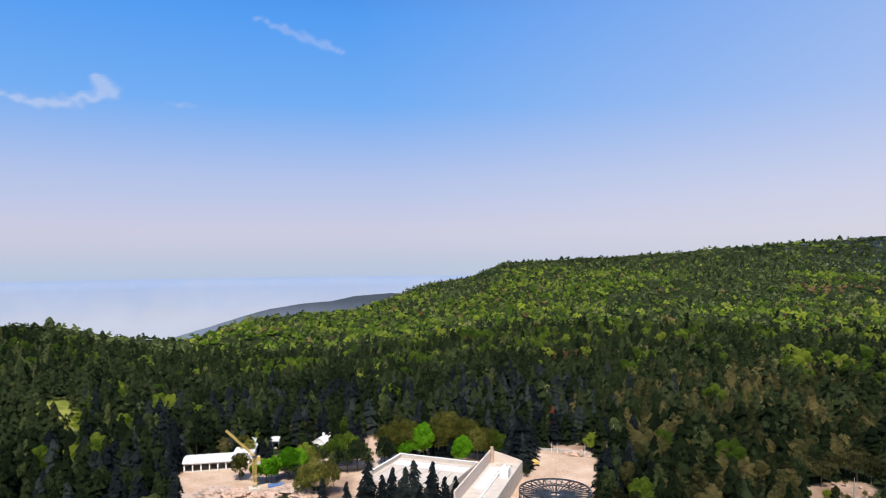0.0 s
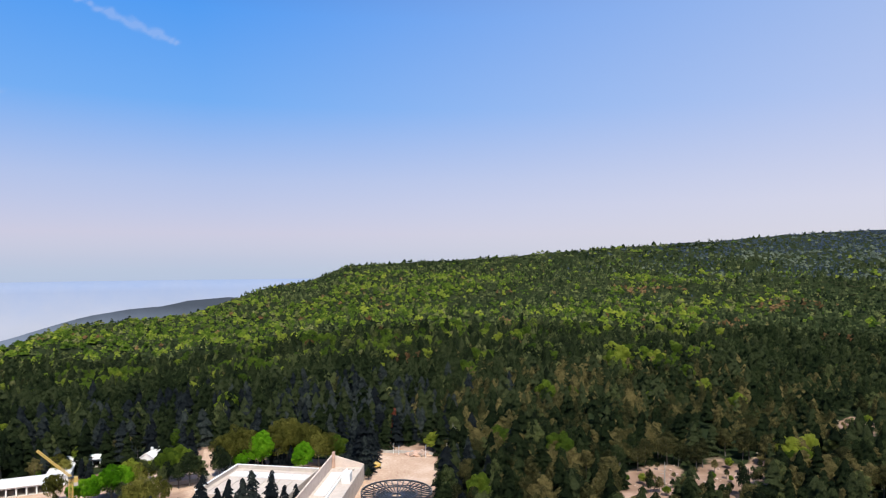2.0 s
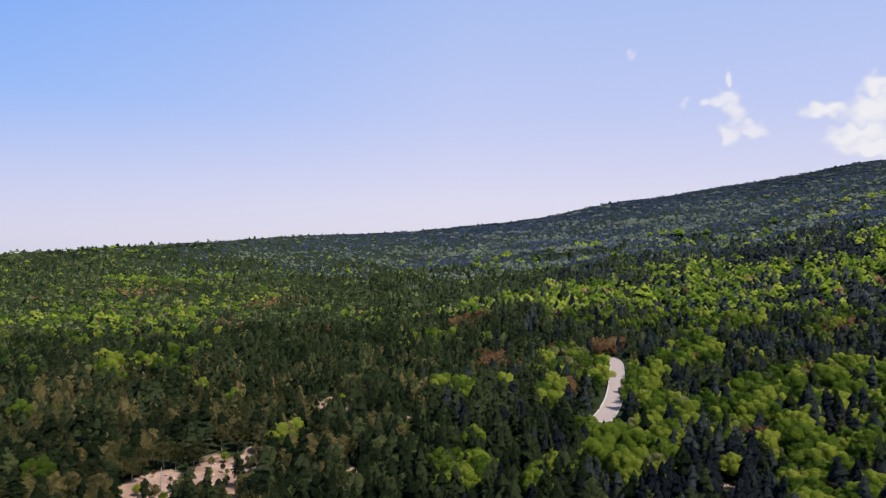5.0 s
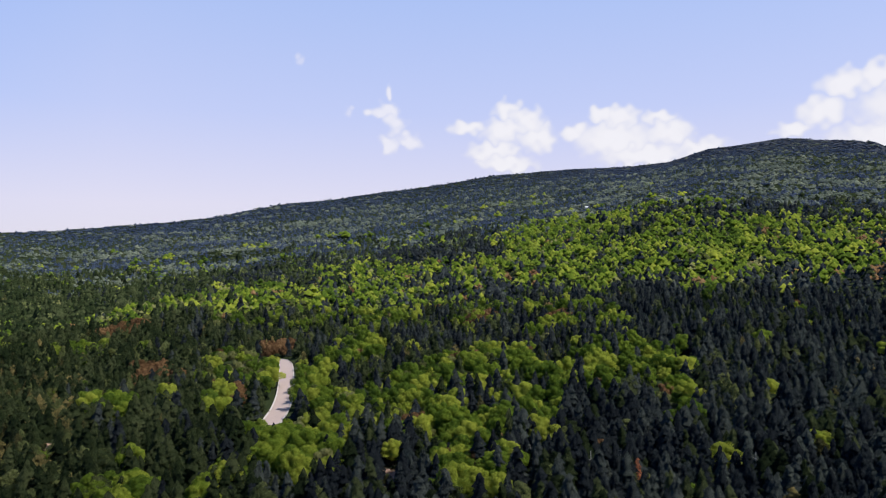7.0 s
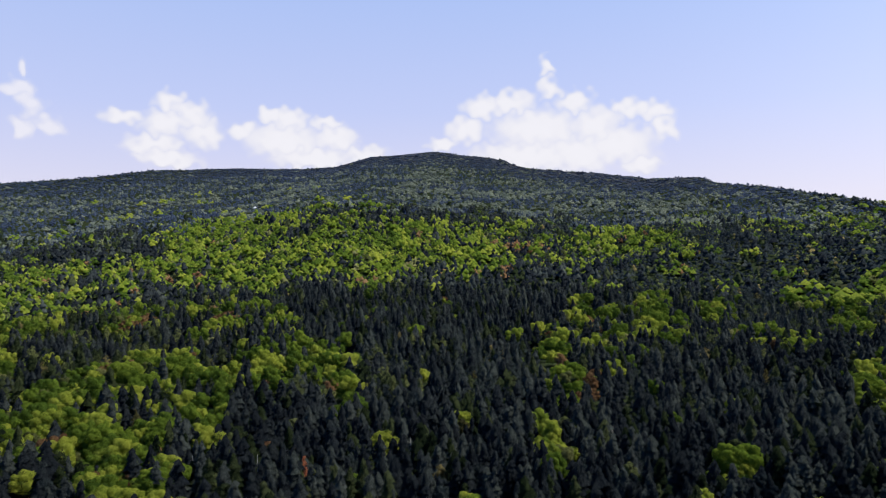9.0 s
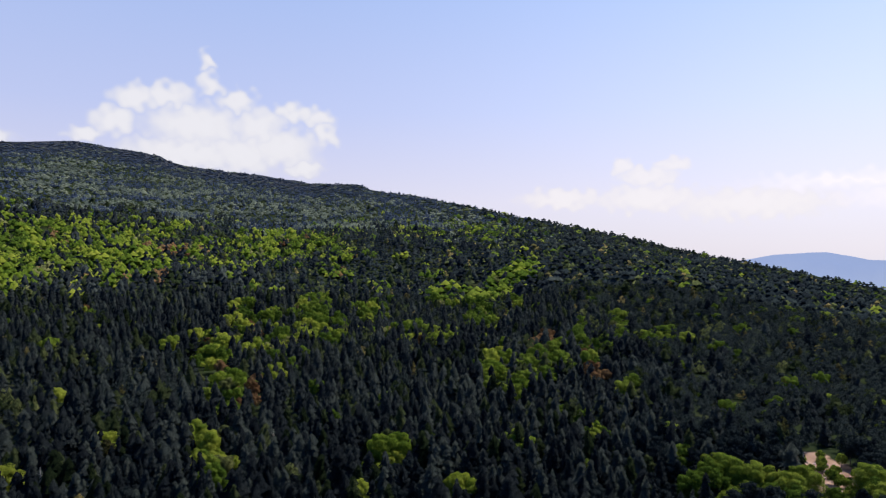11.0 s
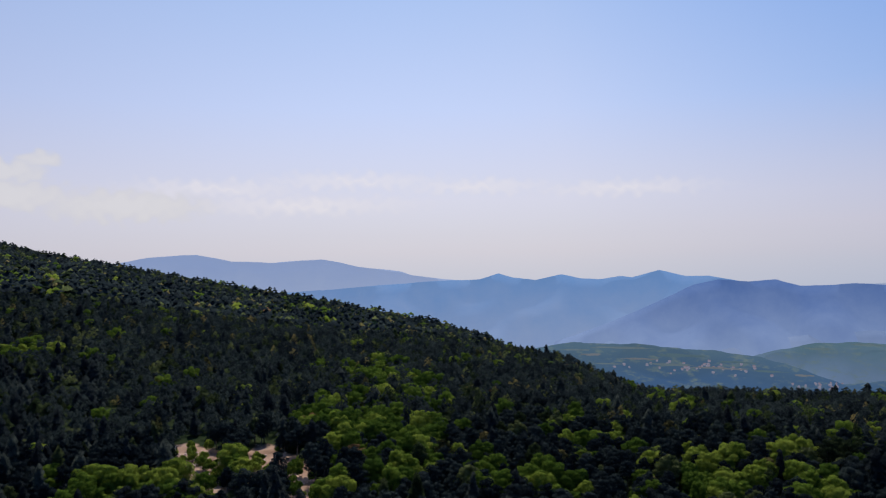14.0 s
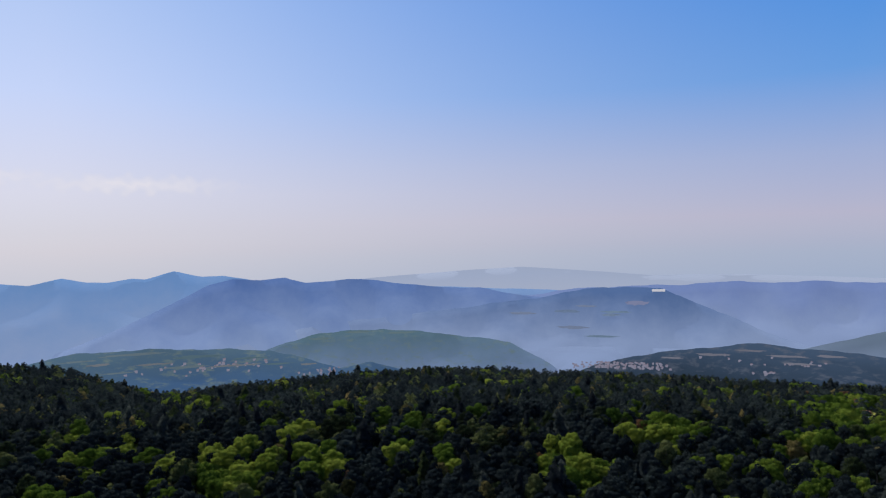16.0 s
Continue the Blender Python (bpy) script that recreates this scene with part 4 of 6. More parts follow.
def grove(gap, near, far, seed):
    """Jittered spots at about gap metres between two ranges, open ground left out, with their kind: 0 fir, 1 pine, 2 leafy, 3 rusty, 4 grey, 5 far fir, and the rest in the order of NAMES."""
    gen = np.random.RandomState(seed)
    cells = np.arange(-far, far, gap)
    x, y = (c.ravel() for c in np.meshgrid(cells, cells))
    r = np.hypot(x, y)
    ok = (r > near) & (r <= far)
    x, y = x[ok] + gen.uniform(-0.5, 0.5, ok.sum()) * gap * 1.1, y[ok] + gen.uniform(-0.5, 0.5, ok.sum()) * gap * 1.1
    r, az = np.hypot(x, y), bearing_of(x, y)
    reach = np.interp(az, SKYLINE[:, 0], SKYLINE[:, 2])
    ok = (r < reach * np.where(az < 190, 0.99, 1.015)) & (az < 256) & (az > -41) & open_to_trees(x, y, r, az, gen)
    x, y, r, az, reach = x[ok], y[ok], r[ok], az[ok], reach[ok]
    clump = swell(x, y, 20, 30) * 0.25 + swell(x, y, 48, 31) * 0.32 + swell(x, y, 120, 32) * 0.4 + swell(x, y, 330, 34) * 0.3
    leafy = np.maximum(within(x, y, FULL, 0.22) * np.where(r > 600, 0.84, 0.92), within(x, y, MIXED) * np.clip(0.62 + 0.75 * clump, 0.2, 0.95))
    leafy = np.maximum(leafy, within(x, y, THIN) * np.clip(0.34 + 0.6 * clump, 0.05, 0.8))
    leafy = np.maximum(leafy, 0.02 + 0.10 * smooth(0.2, 0.7, clump) * smooth(330, 480, r))
    west = (1 - smooth(26, 44, az)) * smooth(430, 560, r)
    leafy = np.where(leafy > 0.25, np.minimum(leafy + 0.2 * west, 0.94), leafy + 0.06 * west)
    rusty = within(x, y, RUSTY, 0.15)
    pines = np.maximum(share(x, y, PINES, 0.12), 0.75 * west)
    a, b, c, d = gen.uniform(0, 1, (4, len(x)))
    kind = np.where(a < leafy, 2, np.where(b < pines, 1, 0))
    kind = np.where((kind == 1) & (c < share(x, y, OLIVES, 0.04)), 6, kind)
    kind = np.where((kind == 2) & (c < 0.025), 3, kind)
    kind = np.where((a < rusty) & (b < 0.9 - 0.48 * smooth(700, 850, r)), 3, kind)
    # broad crowns stand further apart than firs
    keep = (d < np.where(r > 720, 0.95, np.where(az > 150, 0.9, 0.75))) | ((kind != 2) & (kind != 3)) | (a < rusty)
    # the far mountain: half-bare grey-green woods among firs blued by painted haze
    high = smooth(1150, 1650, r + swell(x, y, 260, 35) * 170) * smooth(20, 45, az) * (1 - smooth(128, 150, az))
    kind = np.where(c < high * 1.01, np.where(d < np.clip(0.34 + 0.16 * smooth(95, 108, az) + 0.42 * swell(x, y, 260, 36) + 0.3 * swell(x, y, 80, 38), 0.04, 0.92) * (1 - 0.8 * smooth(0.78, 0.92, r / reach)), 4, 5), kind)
    behind_site = smooth(-32, -24, az) * (1 - smooth(10, 20, az)) * (1 - smooth(380, 460, r))
    # most firs past bearing 48 take the copy with shade in its colour
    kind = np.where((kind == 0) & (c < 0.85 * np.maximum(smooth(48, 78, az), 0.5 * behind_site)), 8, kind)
    # far and eastern leafy trees mostly take the duller copy
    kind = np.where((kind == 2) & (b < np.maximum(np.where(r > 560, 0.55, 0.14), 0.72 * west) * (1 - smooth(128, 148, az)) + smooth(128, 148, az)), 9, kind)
    # pines past bearing 60 likewise take their darkened copy
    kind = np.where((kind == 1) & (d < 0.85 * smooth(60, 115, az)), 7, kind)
    # paler crowns, only half in leaf, among the leafy trees of the far slopes
    kind = np.where((kind == 2) & (c < np.where(r > 450, 0.16 + 0.4 * (1 - smooth(60, 74, az)), 0.08)), 10, kind)
    # rounded pines, shade in their colour, take the place of firs on the eastern slopes
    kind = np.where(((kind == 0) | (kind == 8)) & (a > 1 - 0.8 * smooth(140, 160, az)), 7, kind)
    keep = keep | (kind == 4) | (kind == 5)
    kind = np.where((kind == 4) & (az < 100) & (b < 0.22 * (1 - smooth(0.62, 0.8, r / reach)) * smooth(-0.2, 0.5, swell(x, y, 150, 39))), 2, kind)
    top = (r / reach > 0.92 + 0.05 * swell(x, y, 200, 37)) & (az > 90) & (az < 128) & (b < 0.22)
    keep = keep & ~top
    x, y, kind = x[keep], y[keep], kind[keep]
    return np.stack([x, y, height(x, y)], -1), kind


NAMES = (("fir", "dark green fir trees"), ("pine", "dark green pine trees with rounded crowns"), ("leafy", "bright green spring broadleaf trees"), ("rusty", "rust-brown broadleaf trees"),
         ("grey", "grey-green broadleaf trees coming into leaf"), ("mountain_fir", "mountain fir trees with blue haze in their colour"), ("olive_pine", "olive green pine trees with brownish tops"),
         ("black_pine", "dark pine trees with shade in their colour"), ("spruce", "dark fir trees with shade in their colour"), ("beech", "duller green broadleaf trees"), ("budding", "olive-yellow broadleaf trees coming into leaf"))
FIR_NEAR = [with_trunk(fir_shape(8, 9, s), 4, 0.018, 0.5) for s in range(8)]
FIR_MID = [bare_of_trunk(fir_shape(6, 8, s, 0.25)) for s in range(10, 18)]
FIR_FAR = [bare_of_trunk(fir_shape(3, 6, s, 0.32)) for s in range(20, 26)]
LEAF_NEAR = [with_trunk(crown_shape(14, 6, s, 0.32, 0.08, 0.44), 4, 0.02, 0.5) for s in range(30, 40)]
LEAF_MID = [bare_of_trunk(crown_shape(7, 5, s, 0.34, 0.03, 0.52)) for s in range(40, 52)]
LEAF_FAR = [bare_of_trunk(crown_shape(4, 6, s, 0.42, -0.05, 0.6, rings=1)) for s in range(52, 66)]
PINE_NEAR = [with_trunk(crown_shape(15, 5, s, 0.25, 0.14, 0.38, 0.8, 0.5), 4, 0.018, 0.8) for s in range(66, 74)]
PINE_MID = [bare_of_trunk(crown_shape(7, 5, s, 0.27, 0.08, 0.41, 1.0, 0.4, 1)) for s in range(74, 79)] + [bare_of_trunk(fir_shape(5, 9, s, 0.27)) for s in range(79, 83)]
PINE_FAR = [bare_of_trunk(crown_shape(2, 6, s, 0.34, 0.0, 0.56, 1.1, rings=1)) for s in range(82, 90)]
SHAPES = {"near": (FIR_NEAR, PINE_NEAR, LEAF_NEAR, LEAF_NEAR, LEAF_NEAR, FIR_NEAR, PINE_NEAR, PINE_NEAR, FIR_NEAR, LEAF_NEAR, LEAF_NEAR), "mid": (FIR_MID[:5] + PINE_MID[:3], PINE_MID, LEAF_MID, LEAF_MID, LEAF_MID, FIR_MID, PINE_MID, PINE_MID[:6], FIR_MID, LEAF_MID, LEAF_MID),
          "far": (FIR_FAR[:4] + PINE_FAR[:5], PINE_FAR, LEAF_FAR, LEAF_FAR, LEAF_FAR, PINE_FAR, PINE_FAR, PINE_FAR, FIR_FAR[:4] + PINE_FAR[:5], LEAF_FAR, LEAF_FAR)}
TALL = ((9, 18), (8, 14.5), (6.5, 15.5), (7, 11), (6, 9), (6, 10), (8, 13), (8, 13.5), (9, 18), (6, 13), (6, 12))
ZONES = (("near", 5.5, 192, 310, 1.0, (0.95, 1.4), 101), ("mid", 7.1, 310, 720, 0.95, (0.95, 1.35), 102), ("far", 9.5, 720, 1600, 0.85, (1.0, 1.4), 103), ("far", 14.5, 1600, 3000, 1.05, (1.25, 1.75), 104))
NEAR_SPOTS = []
for zone, gap, near, far, grow, slim, seed in ZONES:
    spots, kind = grove(gap, near, far, seed)
    gen = np.random.RandomState(seed + 50)
    if zone == "near":
        # a belt of single trees, each a thing of its own
        r = np.hypot(spots[:, 0], spots[:, 1])
        single = np.zeros(len(spots), bool)
        for s, most in ((0, 120), (1, 80), (2, 200), (3, 20), (6, 110), (7, 110), (8, 190), (9, 120)):
            belt = np.where((kind == s) & (r > 202) & (r < 250))[0]
            chosen = gen.permutation(belt)[:most]
            single[chosen] = True
            NEAR_SPOTS.append((s, spots[chosen]))
        spots, kind = spots[~single], kind[~single]
    for s, (word, label) in enumerate(NAMES):
        mine = spots[kind == s]
        if len(mine):
            tall = gen.uniform(*TALL[s], len(mine)) * grow
            az, r = bearing_of(mine[:, 0], mine[:, 1]), np.hypot(mine[:, 0], mine[:, 1])
            up = r / np.interp(az, SKYLINE[:, 0], SKYLINE[:, 2])
            broad = np.ones(len(mine))
            if zone == "far":
                tall = tall * np.minimum(np.exp(gen.normal(-0.05, 0.2, len(mine))), 1.22)
                tall = tall * (1 - 0.35 * (1 - smooth(40, 60, az)) - 0.3 * smooth(126, 145, az) * smooth(0.8, 0.95, up))
                broad = broad + smooth(126, 145, az) * (0.5 + 0.2 * smooth(0.8, 0.95, up))
            # lowered near the mountain's top to fit the skyline in view
            crest_cut = smooth(0.84, 0.95, up) * (1 - smooth(125, 140, az))
            tall = tall * (1 - 0.38 * crest_cut * smooth(60, 85, az) - 0.25 * crest_cut * smooth(38, 48, az) * (1 - smooth(60, 85, az)))
            # low closed woods along the western skyline
            brow = smooth(0.85, 0.95, up) * (1 - smooth(34, 40, az))
            tall, broad = tall * (1 - 0.12 * brow), broad + 0.5 * brow
            # smaller trees on the eastern spur, sized to fit the camera's view
            low = smooth(128, 150, az) * smooth(300, 420, r) * (zone == "mid")
            tall, broad = tall * (1 - 0.12 * low), broad + 0.25 * low + 1.3 * crest_cut * smooth(38, 48, az)
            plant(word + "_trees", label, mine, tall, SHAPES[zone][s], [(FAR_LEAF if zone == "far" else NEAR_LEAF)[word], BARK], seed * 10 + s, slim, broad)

# growth before the road, its height cut to the camera's sightline
gen = np.random.RandomState(140)
low_spots = np.array([place(gen.uniform(64.5, 66.7), gen.uniform(290, 347)) for _ in range(230)])
low_spots = low_spots[from_road(low_spots[:, 0], low_spots[:, 1]) > 5.5]
rise = 80 - np.hypot(low_spots[:, 0], low_spots[:, 1]) * math.tan(radians(12.9)) - height(low_spots[:, 0], low_spots[:, 1])
plant("young_leafy_trees", "low bright green broadleaf thicket kept under the camera's sight of the road", np.column_stack([low_spots, height(low_spots[:, 0], low_spots[:, 1])]),
      np.clip(rise, 1.8, 11.0) * gen.uniform(0.7, 1.0, len(rise)), LEAF_MID, [NEAR_LEAF["leafy"], BARK], 141, (1.2, 1.8))

# ---- helpers for things ----
def part(name, bm, mat, parent, label=""):
    me = bpy.data.meshes.new(name)
    bm.to_mesh(me)
    bm.free()
    me.materials.append(mat)
    ob = new(name, me)
    ob.parent = parent
    return tagged(ob, label) if label else ob


def thing(name, label, category, m, group=""):
    ob = new(name)
    ob.empty_display_size = 0.5
    ob.matrix_world = m
    return tagged(ob, label, category, group)


def box(bm, x0, x1, y0, y1, z0, z1, bevel=0.0):
    made = bmesh.ops.create_cube(bm, size=1.0, matrix=Matrix.Translation(((x0 + x1) / 2, (y0 + y1) / 2, (z0 + z1) / 2)) @ Matrix.Diagonal((x1 - x0, y1 - y0, z1 - z0, 1)))
    if bevel:
        edges = {e for v in made["verts"] for e in v.link_edges}
        bmesh.ops.bevel(bm, geom=list(edges), offset=bevel, segments=1, affect="EDGES")
    return bm


def box_part(name, dims, mat, parent, label="", bevel=0.03):
    return part(name, box(bmesh.new(), *dims, bevel), mat, parent, label)


def beam(bm, a, b, wide, deep=None, sides=4):
    """A straight bar from a to b."""
    a, b = Vector(a), Vector(b)
    d = b - a
    m = Matrix.Translation((a + b) / 2) @ d.to_track_quat("Z", "Y").to_matrix().to_4x4()
    bmesh.ops.create_cone(bm, cap_ends=True, segments=sides, radius1=wide * 0.7071, radius2=(deep or wide) * 0.7071, depth=d.length, matrix=m @ pose(0, 0, 0, 0, 0, 45))
    return bm


def beam_part(name, a, b, wide, mat, parent, label="", deep=None, sides=4):
    return part(name, beam(bmesh.new(), a, b, wide, deep, sides), mat, parent, label)


def lie(x, y, turn=0.0, z=None):
    return pose(x, y, float(height(x, y)) if z is None else z, 0, 0, turn)


WHITE = plain("white_render", (0.66, 0.64, 0.62), 0.8, vary=0.10)
ROOF_WHITE = plain("white_roof_sheet", (0.58, 0.56, 0.55), 0.6, vary=0.08)
CONCRETE = plain("raw_concrete", (0.42, 0.36, 0.31), 0.9, vary=0.18)
CONCRETE_PINK = plain("pinkish_concrete", (0.50, 0.40, 0.34), 0.9, vary=0.15)
SLAB = plain("pale_roof_slab", (0.42, 0.35, 0.30), 0.85, vary=0.15)
STEEL_DARK = plain("dark_painted_steel", (0.035, 0.038, 0.045), 0.45, 0.3, vary=0.2)
YELLOW = plain("yellow_crane_paint", (0.50, 0.33, 0.09), 0.5, vary=0.2)
BLUE = plain("blue_paint", (0.07, 0.13, 0.30), 0.45, vary=0.2)
DARK = plain("dark_inside", (0.03, 0.03, 0.03), 0.9)
RUBBER = plain("rubber", (0.02, 0.02, 0.02), 0.8)
ROCK = plain("pale_pink_rock", (0.34, 0.24, 0.19), 0.95, vary=0.3, bump=0.4)
EARTH = plain("reddish_earth", (0.42, 0.27, 0.20), 0.95, vary=0.35, bump=0.5)
ROAD_MAT = plain("pale_road", (0.235, 0.182, 0.158), 0.9, vary=0.12)
KERB_MAT = plain("pale_kerb_stone", (0.33, 0.30, 0.27), 0.85, vary=0.15)
TILE = plain("red_roof_tiles", (0.34, 0.13, 0.08), 0.8, vary=0.25)
SNAG = plain("bleached_wood", (0.27, 0.24, 0.21), 0.9, vary=0.25)


# ---- the mountain road ----
def road_strip(name, label, left, right, lift, thick, mat, kind="structure", category="road"):
    pts = []
    for (x0, y0), (x1, y1) in zip(ROAD_XY[:-1], ROAD_XY[1:]):
        for q in np.arange(0, 1, 0.125):
            pts.append((x0 + (x1 - x0) * q, y0 + (y1 - y0) * q))
    pts = np.array(pts)
    for _ in range(6):
        pts[1:-1] = (pts[:-2] + pts[1:-1] * 2 + pts[2:]) / 4
    d = np.gradient(pts, axis=0)
    d /= np.linalg.norm(d, axis=1)[:, None]
    side = np.stack([-d[:, 1], d[:, 0]], -1)
    z = height(pts[:, 0], pts[:, 1])
    for _ in range(8):
        z[1:-1] = (z[:-2] + z[1:-1] * 2 + z[2:]) / 4
    rows = []
    for off, up in ((left, -thick), (left, 0.0), (right, 0.0), (right, -thick)):
        p = pts + side * off
        rows.append(np.stack([p[:, 0], p[:, 1], z + lift + up], -1))
    n = len(pts)
    v = np.concatenate(rows)
    i = np.arange(n - 1)
    f = np.concatenate([np.stack([k * n + i, k * n + i + 1, (k + 1) * n + i + 1, (k + 1) * n + i], -1) for k in range(3)])
    return tagged(new(name, mesh_from(name, v, f, [mat])), label, category, kind=kind)


road_strip("road", "pale sunlit mountain road winding through the forest", -4.4, 4.4, 0.7, 2.5, ROAD_MAT)
road_strip("kerb", "low pale stone kerb along the road", -5.0, -4.4, 1.25, 3.0, KERB_MAT, category="kerb")
road_strip("kerb", "low pale stone kerb along the road", 4.4, 4.8, 0.95, 2.7, KERB_MAT, category="kerb")


# ---- the building site ----
def open_shed(label, x, y, turn, length, deep, tall, bays):
    """Low white shed, open to the front between posts; its origin is the middle of the front."""
    root = thing("shed", label, "shed", lie(x, y, turn, 0.0))
    half = length / 2
    box_part("floor_slab", (-half, half, 0, deep, -0.6, 0.12), CONCRETE, root)
    box_part("back_wall", (-half, half, deep - 0.25, deep, 0.12, tall), WHITE, root)
    for s in (-1, 1):
        x0, x1 = sorted((s * half, s * (half - 0.25)))
        box_part("side_wall", (x0, x1, 0.3, deep - 0.25, 0.12, tall), WHITE, root)
    for i in range(bays + 1):
        px = -half + 0.25 + (length - 0.5) * i / bays
        box_part("post", (px - 0.22, px + 0.22, 0.0, 0.4, 0.12, tall), WHITE, root)
    box_part("lintel", (-half, half, -0.05, 0.35, tall - 0.55, tall + 0.003), WHITE, root)
    bm = bmesh.new()
    prof = [(-0.6, tall), (deep / 2, tall + 0.9), (deep + 0.5, tall), (deep + 0.5, tall + 0.28), (deep / 2, tall + 1.2), (-0.6, tall + 0.28)]
    ends = [[bm.verts.new((sx, py, pz)) for py, pz in prof] for sx in (-half - 0.5, half + 0.5)]
    for i in range(6):
        j = (i + 1) % 6
        bm.faces.new((ends[0][i], ends[0][j], ends[1][j], ends[1][i]))
    bm.faces.new(ends[0][::-1])
    bm.faces.new(ends[1])
    part("roof", bm, ROOF_WHITE, root, "white sheet roof")
    for i in range(int(length / 1.2)):
        px = -half + 0.6 + i * 1.2
        beam_part("roof_seam", (px, -0.58, tall + 0.3), (px, deep / 2, tall + 1.22), 0.07, ROOF_WHITE, root)
    return root


open_shed("low white shed with open bays and a sheet roof", -88.2, 262.5, 12, 18.5, 10.5, 3.2, 6)
open_shed("long white shed behind the trees", -83.5, 283, -82, 24, 7, 3.0, 7)
open_shed("white shed wing with open bays", -73.2, 292.5, 4, 8.5, 6.5, 3.0, 3)


def cottage(label, x, y, turn, length, deep, tall, roof_mat, wall_mat=WHITE, chimney=True, windows=2, z=None, group=""):
    """Small gabled house: its walls, roof, windows, door and chimney."""
    root = thing("house", label, "house", lie(x, y, turn, z), group)
    h, w, ridge = length / 2, deep / 2, tall + deep * 0.32
    bm = bmesh.new()
    prof = [(-w, -0.8), (w, -0.8), (w, tall), (0, ridge), (-w, tall)]
    ends = [[bm.verts.new((sx, py, pz)) for py, pz in prof] for sx in (-h, h)]
    for i in range(5):
        j = (i + 1) % 5
        bm.faces.new((ends[0][i], ends[0][j], ends[1][j], ends[1][i]))
    bm.faces.new(ends[0][::-1])
    bm.faces.new(ends[1])
    bmesh.ops.recalc_face_normals(bm, faces=bm.faces)
    wall = part("wall", bm, wall_mat, root)
    for s in (-1, 1):
        bm = bmesh.new()
        a, b = (s * (w + 0.5), tall - 0.25), (0, ridge + 0.1)
        q = [bm.verts.new((sx, py, pz + up)) for up in (0, 0.25) for sx in (-h - 0.4, h + 0.4) for py, pz in (a, b)]
        for idx in ((0, 1, 3, 2), (4, 6, 7, 5), (0, 4, 5, 1), (2, 3, 7, 6), (0, 2, 6, 4), (1, 5, 7, 3)):
            bm.faces.new([q[k] for k in idx])
        bmesh.ops.recalc_face_normals(bm, faces=bm.faces)
        part("roof_slope", bm, roof_mat, root)
    for i in range(windows):
        px = -h + length * (i + 0.7) / (windows + 0.4)
        win = box_part("window", (px - 0.5, px + 0.5, -w - 0.06, -w + 0.1, 1.0, 2.2), WHITE, root)
        box_part("pane", (px - 0.4, px + 0.4, -w - 0.08, -w - 0.05, 1.1, 2.1), DARK, win, bevel=0)
    box_part("door", (h - 1.6, h - 0.7, -w - 0.06, -w + 0.1, 0.0, 2.05), DARK, root)
    if chimney:
        box_part("chimney", (-h * 0.4, -h * 0.4 + 0.8, -0.4, 0.4, ridge - 0.5, ridge + 1.4), WHITE, root)
    return root


cottage("narrow white house with a pale roof and chimney", -50.2, 297.0, 70, 12, 5.0, 2.8, ROOF_WHITE, windows=3)

# the flat-roofed hall with its parapet
hall = thing("hall", "flat-roofed unfinished concrete hall with a pale parapet", "building", pose(-20, 248.2, 0, 0, 0, -106.5))
# local x runs towards the viewer, local y along the back edge
hall.matrix_world = pose(-16.0, 261.8, 0, 0, 0, -23)
for nm, dims, mat, lab in (("wall", (0, 30.0, -0.4, 0, -0.8, 6.2), CONCRETE, ""), ("wall", (0, 30.0, -29, -28.6, -0.8, 5.4), CONCRETE_PINK, ""), ("wall", (-0.4, 0, -29, 0, -0.8, 6.2), CONCRETE, ""),
                           ("wall", (30.0, 30.4, -29, 0, -0.8, 6.2), CONCRETE, ""), ("roof_slab", (0, 30.0, -28.6, -0.4, 4.6, 4.9), SLAB, ""), ("parapet_coping", (-0.6, 30.5, -0.55, 0.12, 6.2, 6.4), WHITE, ""),
                           ("parapet_coping", (-0.6, 0.1, -29, -0.55, 6.2, 6.4), WHITE, "")):
    box_part(nm, dims, mat, hall, lab)
for i in range(9):
    box_part("roof_panel", (1.2 + i * 3.1, 4.0 + i * 3.1, -9.5, -4.2, 4.9, 5.15), ROOF_WHITE, hall, "white roof panel")
for i in range(6):
    box_part("roof_curb", (2.0 + i * 4.6, 2.25 + i * 4.6, -27.5, -11, 4.9, 5.2), CONCRETE, hall)

# the taller block with a sloping gable wall
block = thing("concrete_block", "raw concrete building with a tall side wall and open white roof", "building", pose(16.8, 255.2, 0, 0, 0, -17.5))


def wall_along(name, a, b, z0, za, zb, thick, mat, parent, label=""):
    """An upright wall from a to b whose top runs from za to zb."""
    bm = bmesh.new()
    a, b = Vector((*a, 0)), Vector((*b, 0))
    n = Vector((-(b - a).y, (b - a).x, 0)).normalized() * thick / 2
    lo = [bm.verts.new(p + Vector((0, 0, z0))) for p in (a - n, b - n, b + n, a + n)]
    hi = [bm.verts.new(p + Vector((0, 0, z))) for p, z in ((a - n, za), (b - n, zb), (b + n, zb), (a + n, za))]
    bm.faces.new(lo[::-1])
    bm.faces.new(hi)
    for i in range(4):
        j = (i + 1) % 4
        bm.faces.new((lo[i], lo[j], hi[j], hi[i]))
    return part(name, bm, mat, parent, label)


wall_along("side_wall", (0, 0), (0, -46), -0.8, 9.2, 9.0, 0.5, CONCRETE_PINK, block, "tall pinkish concrete side wall")
wall_along("gable_wall", (0.3, 0.2), (11.5, 0.2), -0.8, 9.2, 6.2, 0.45, CONCRETE_PINK, block)
wall_along("outer_wall", (11.5, 0.4), (11.5, -46), -0.8, 6.0, 6.0, 0.45, CONCRETE, block)
box_part("roof_deck", (0.25, 11.2, -46, 0, 4.6, 4.9), SLAB, block)
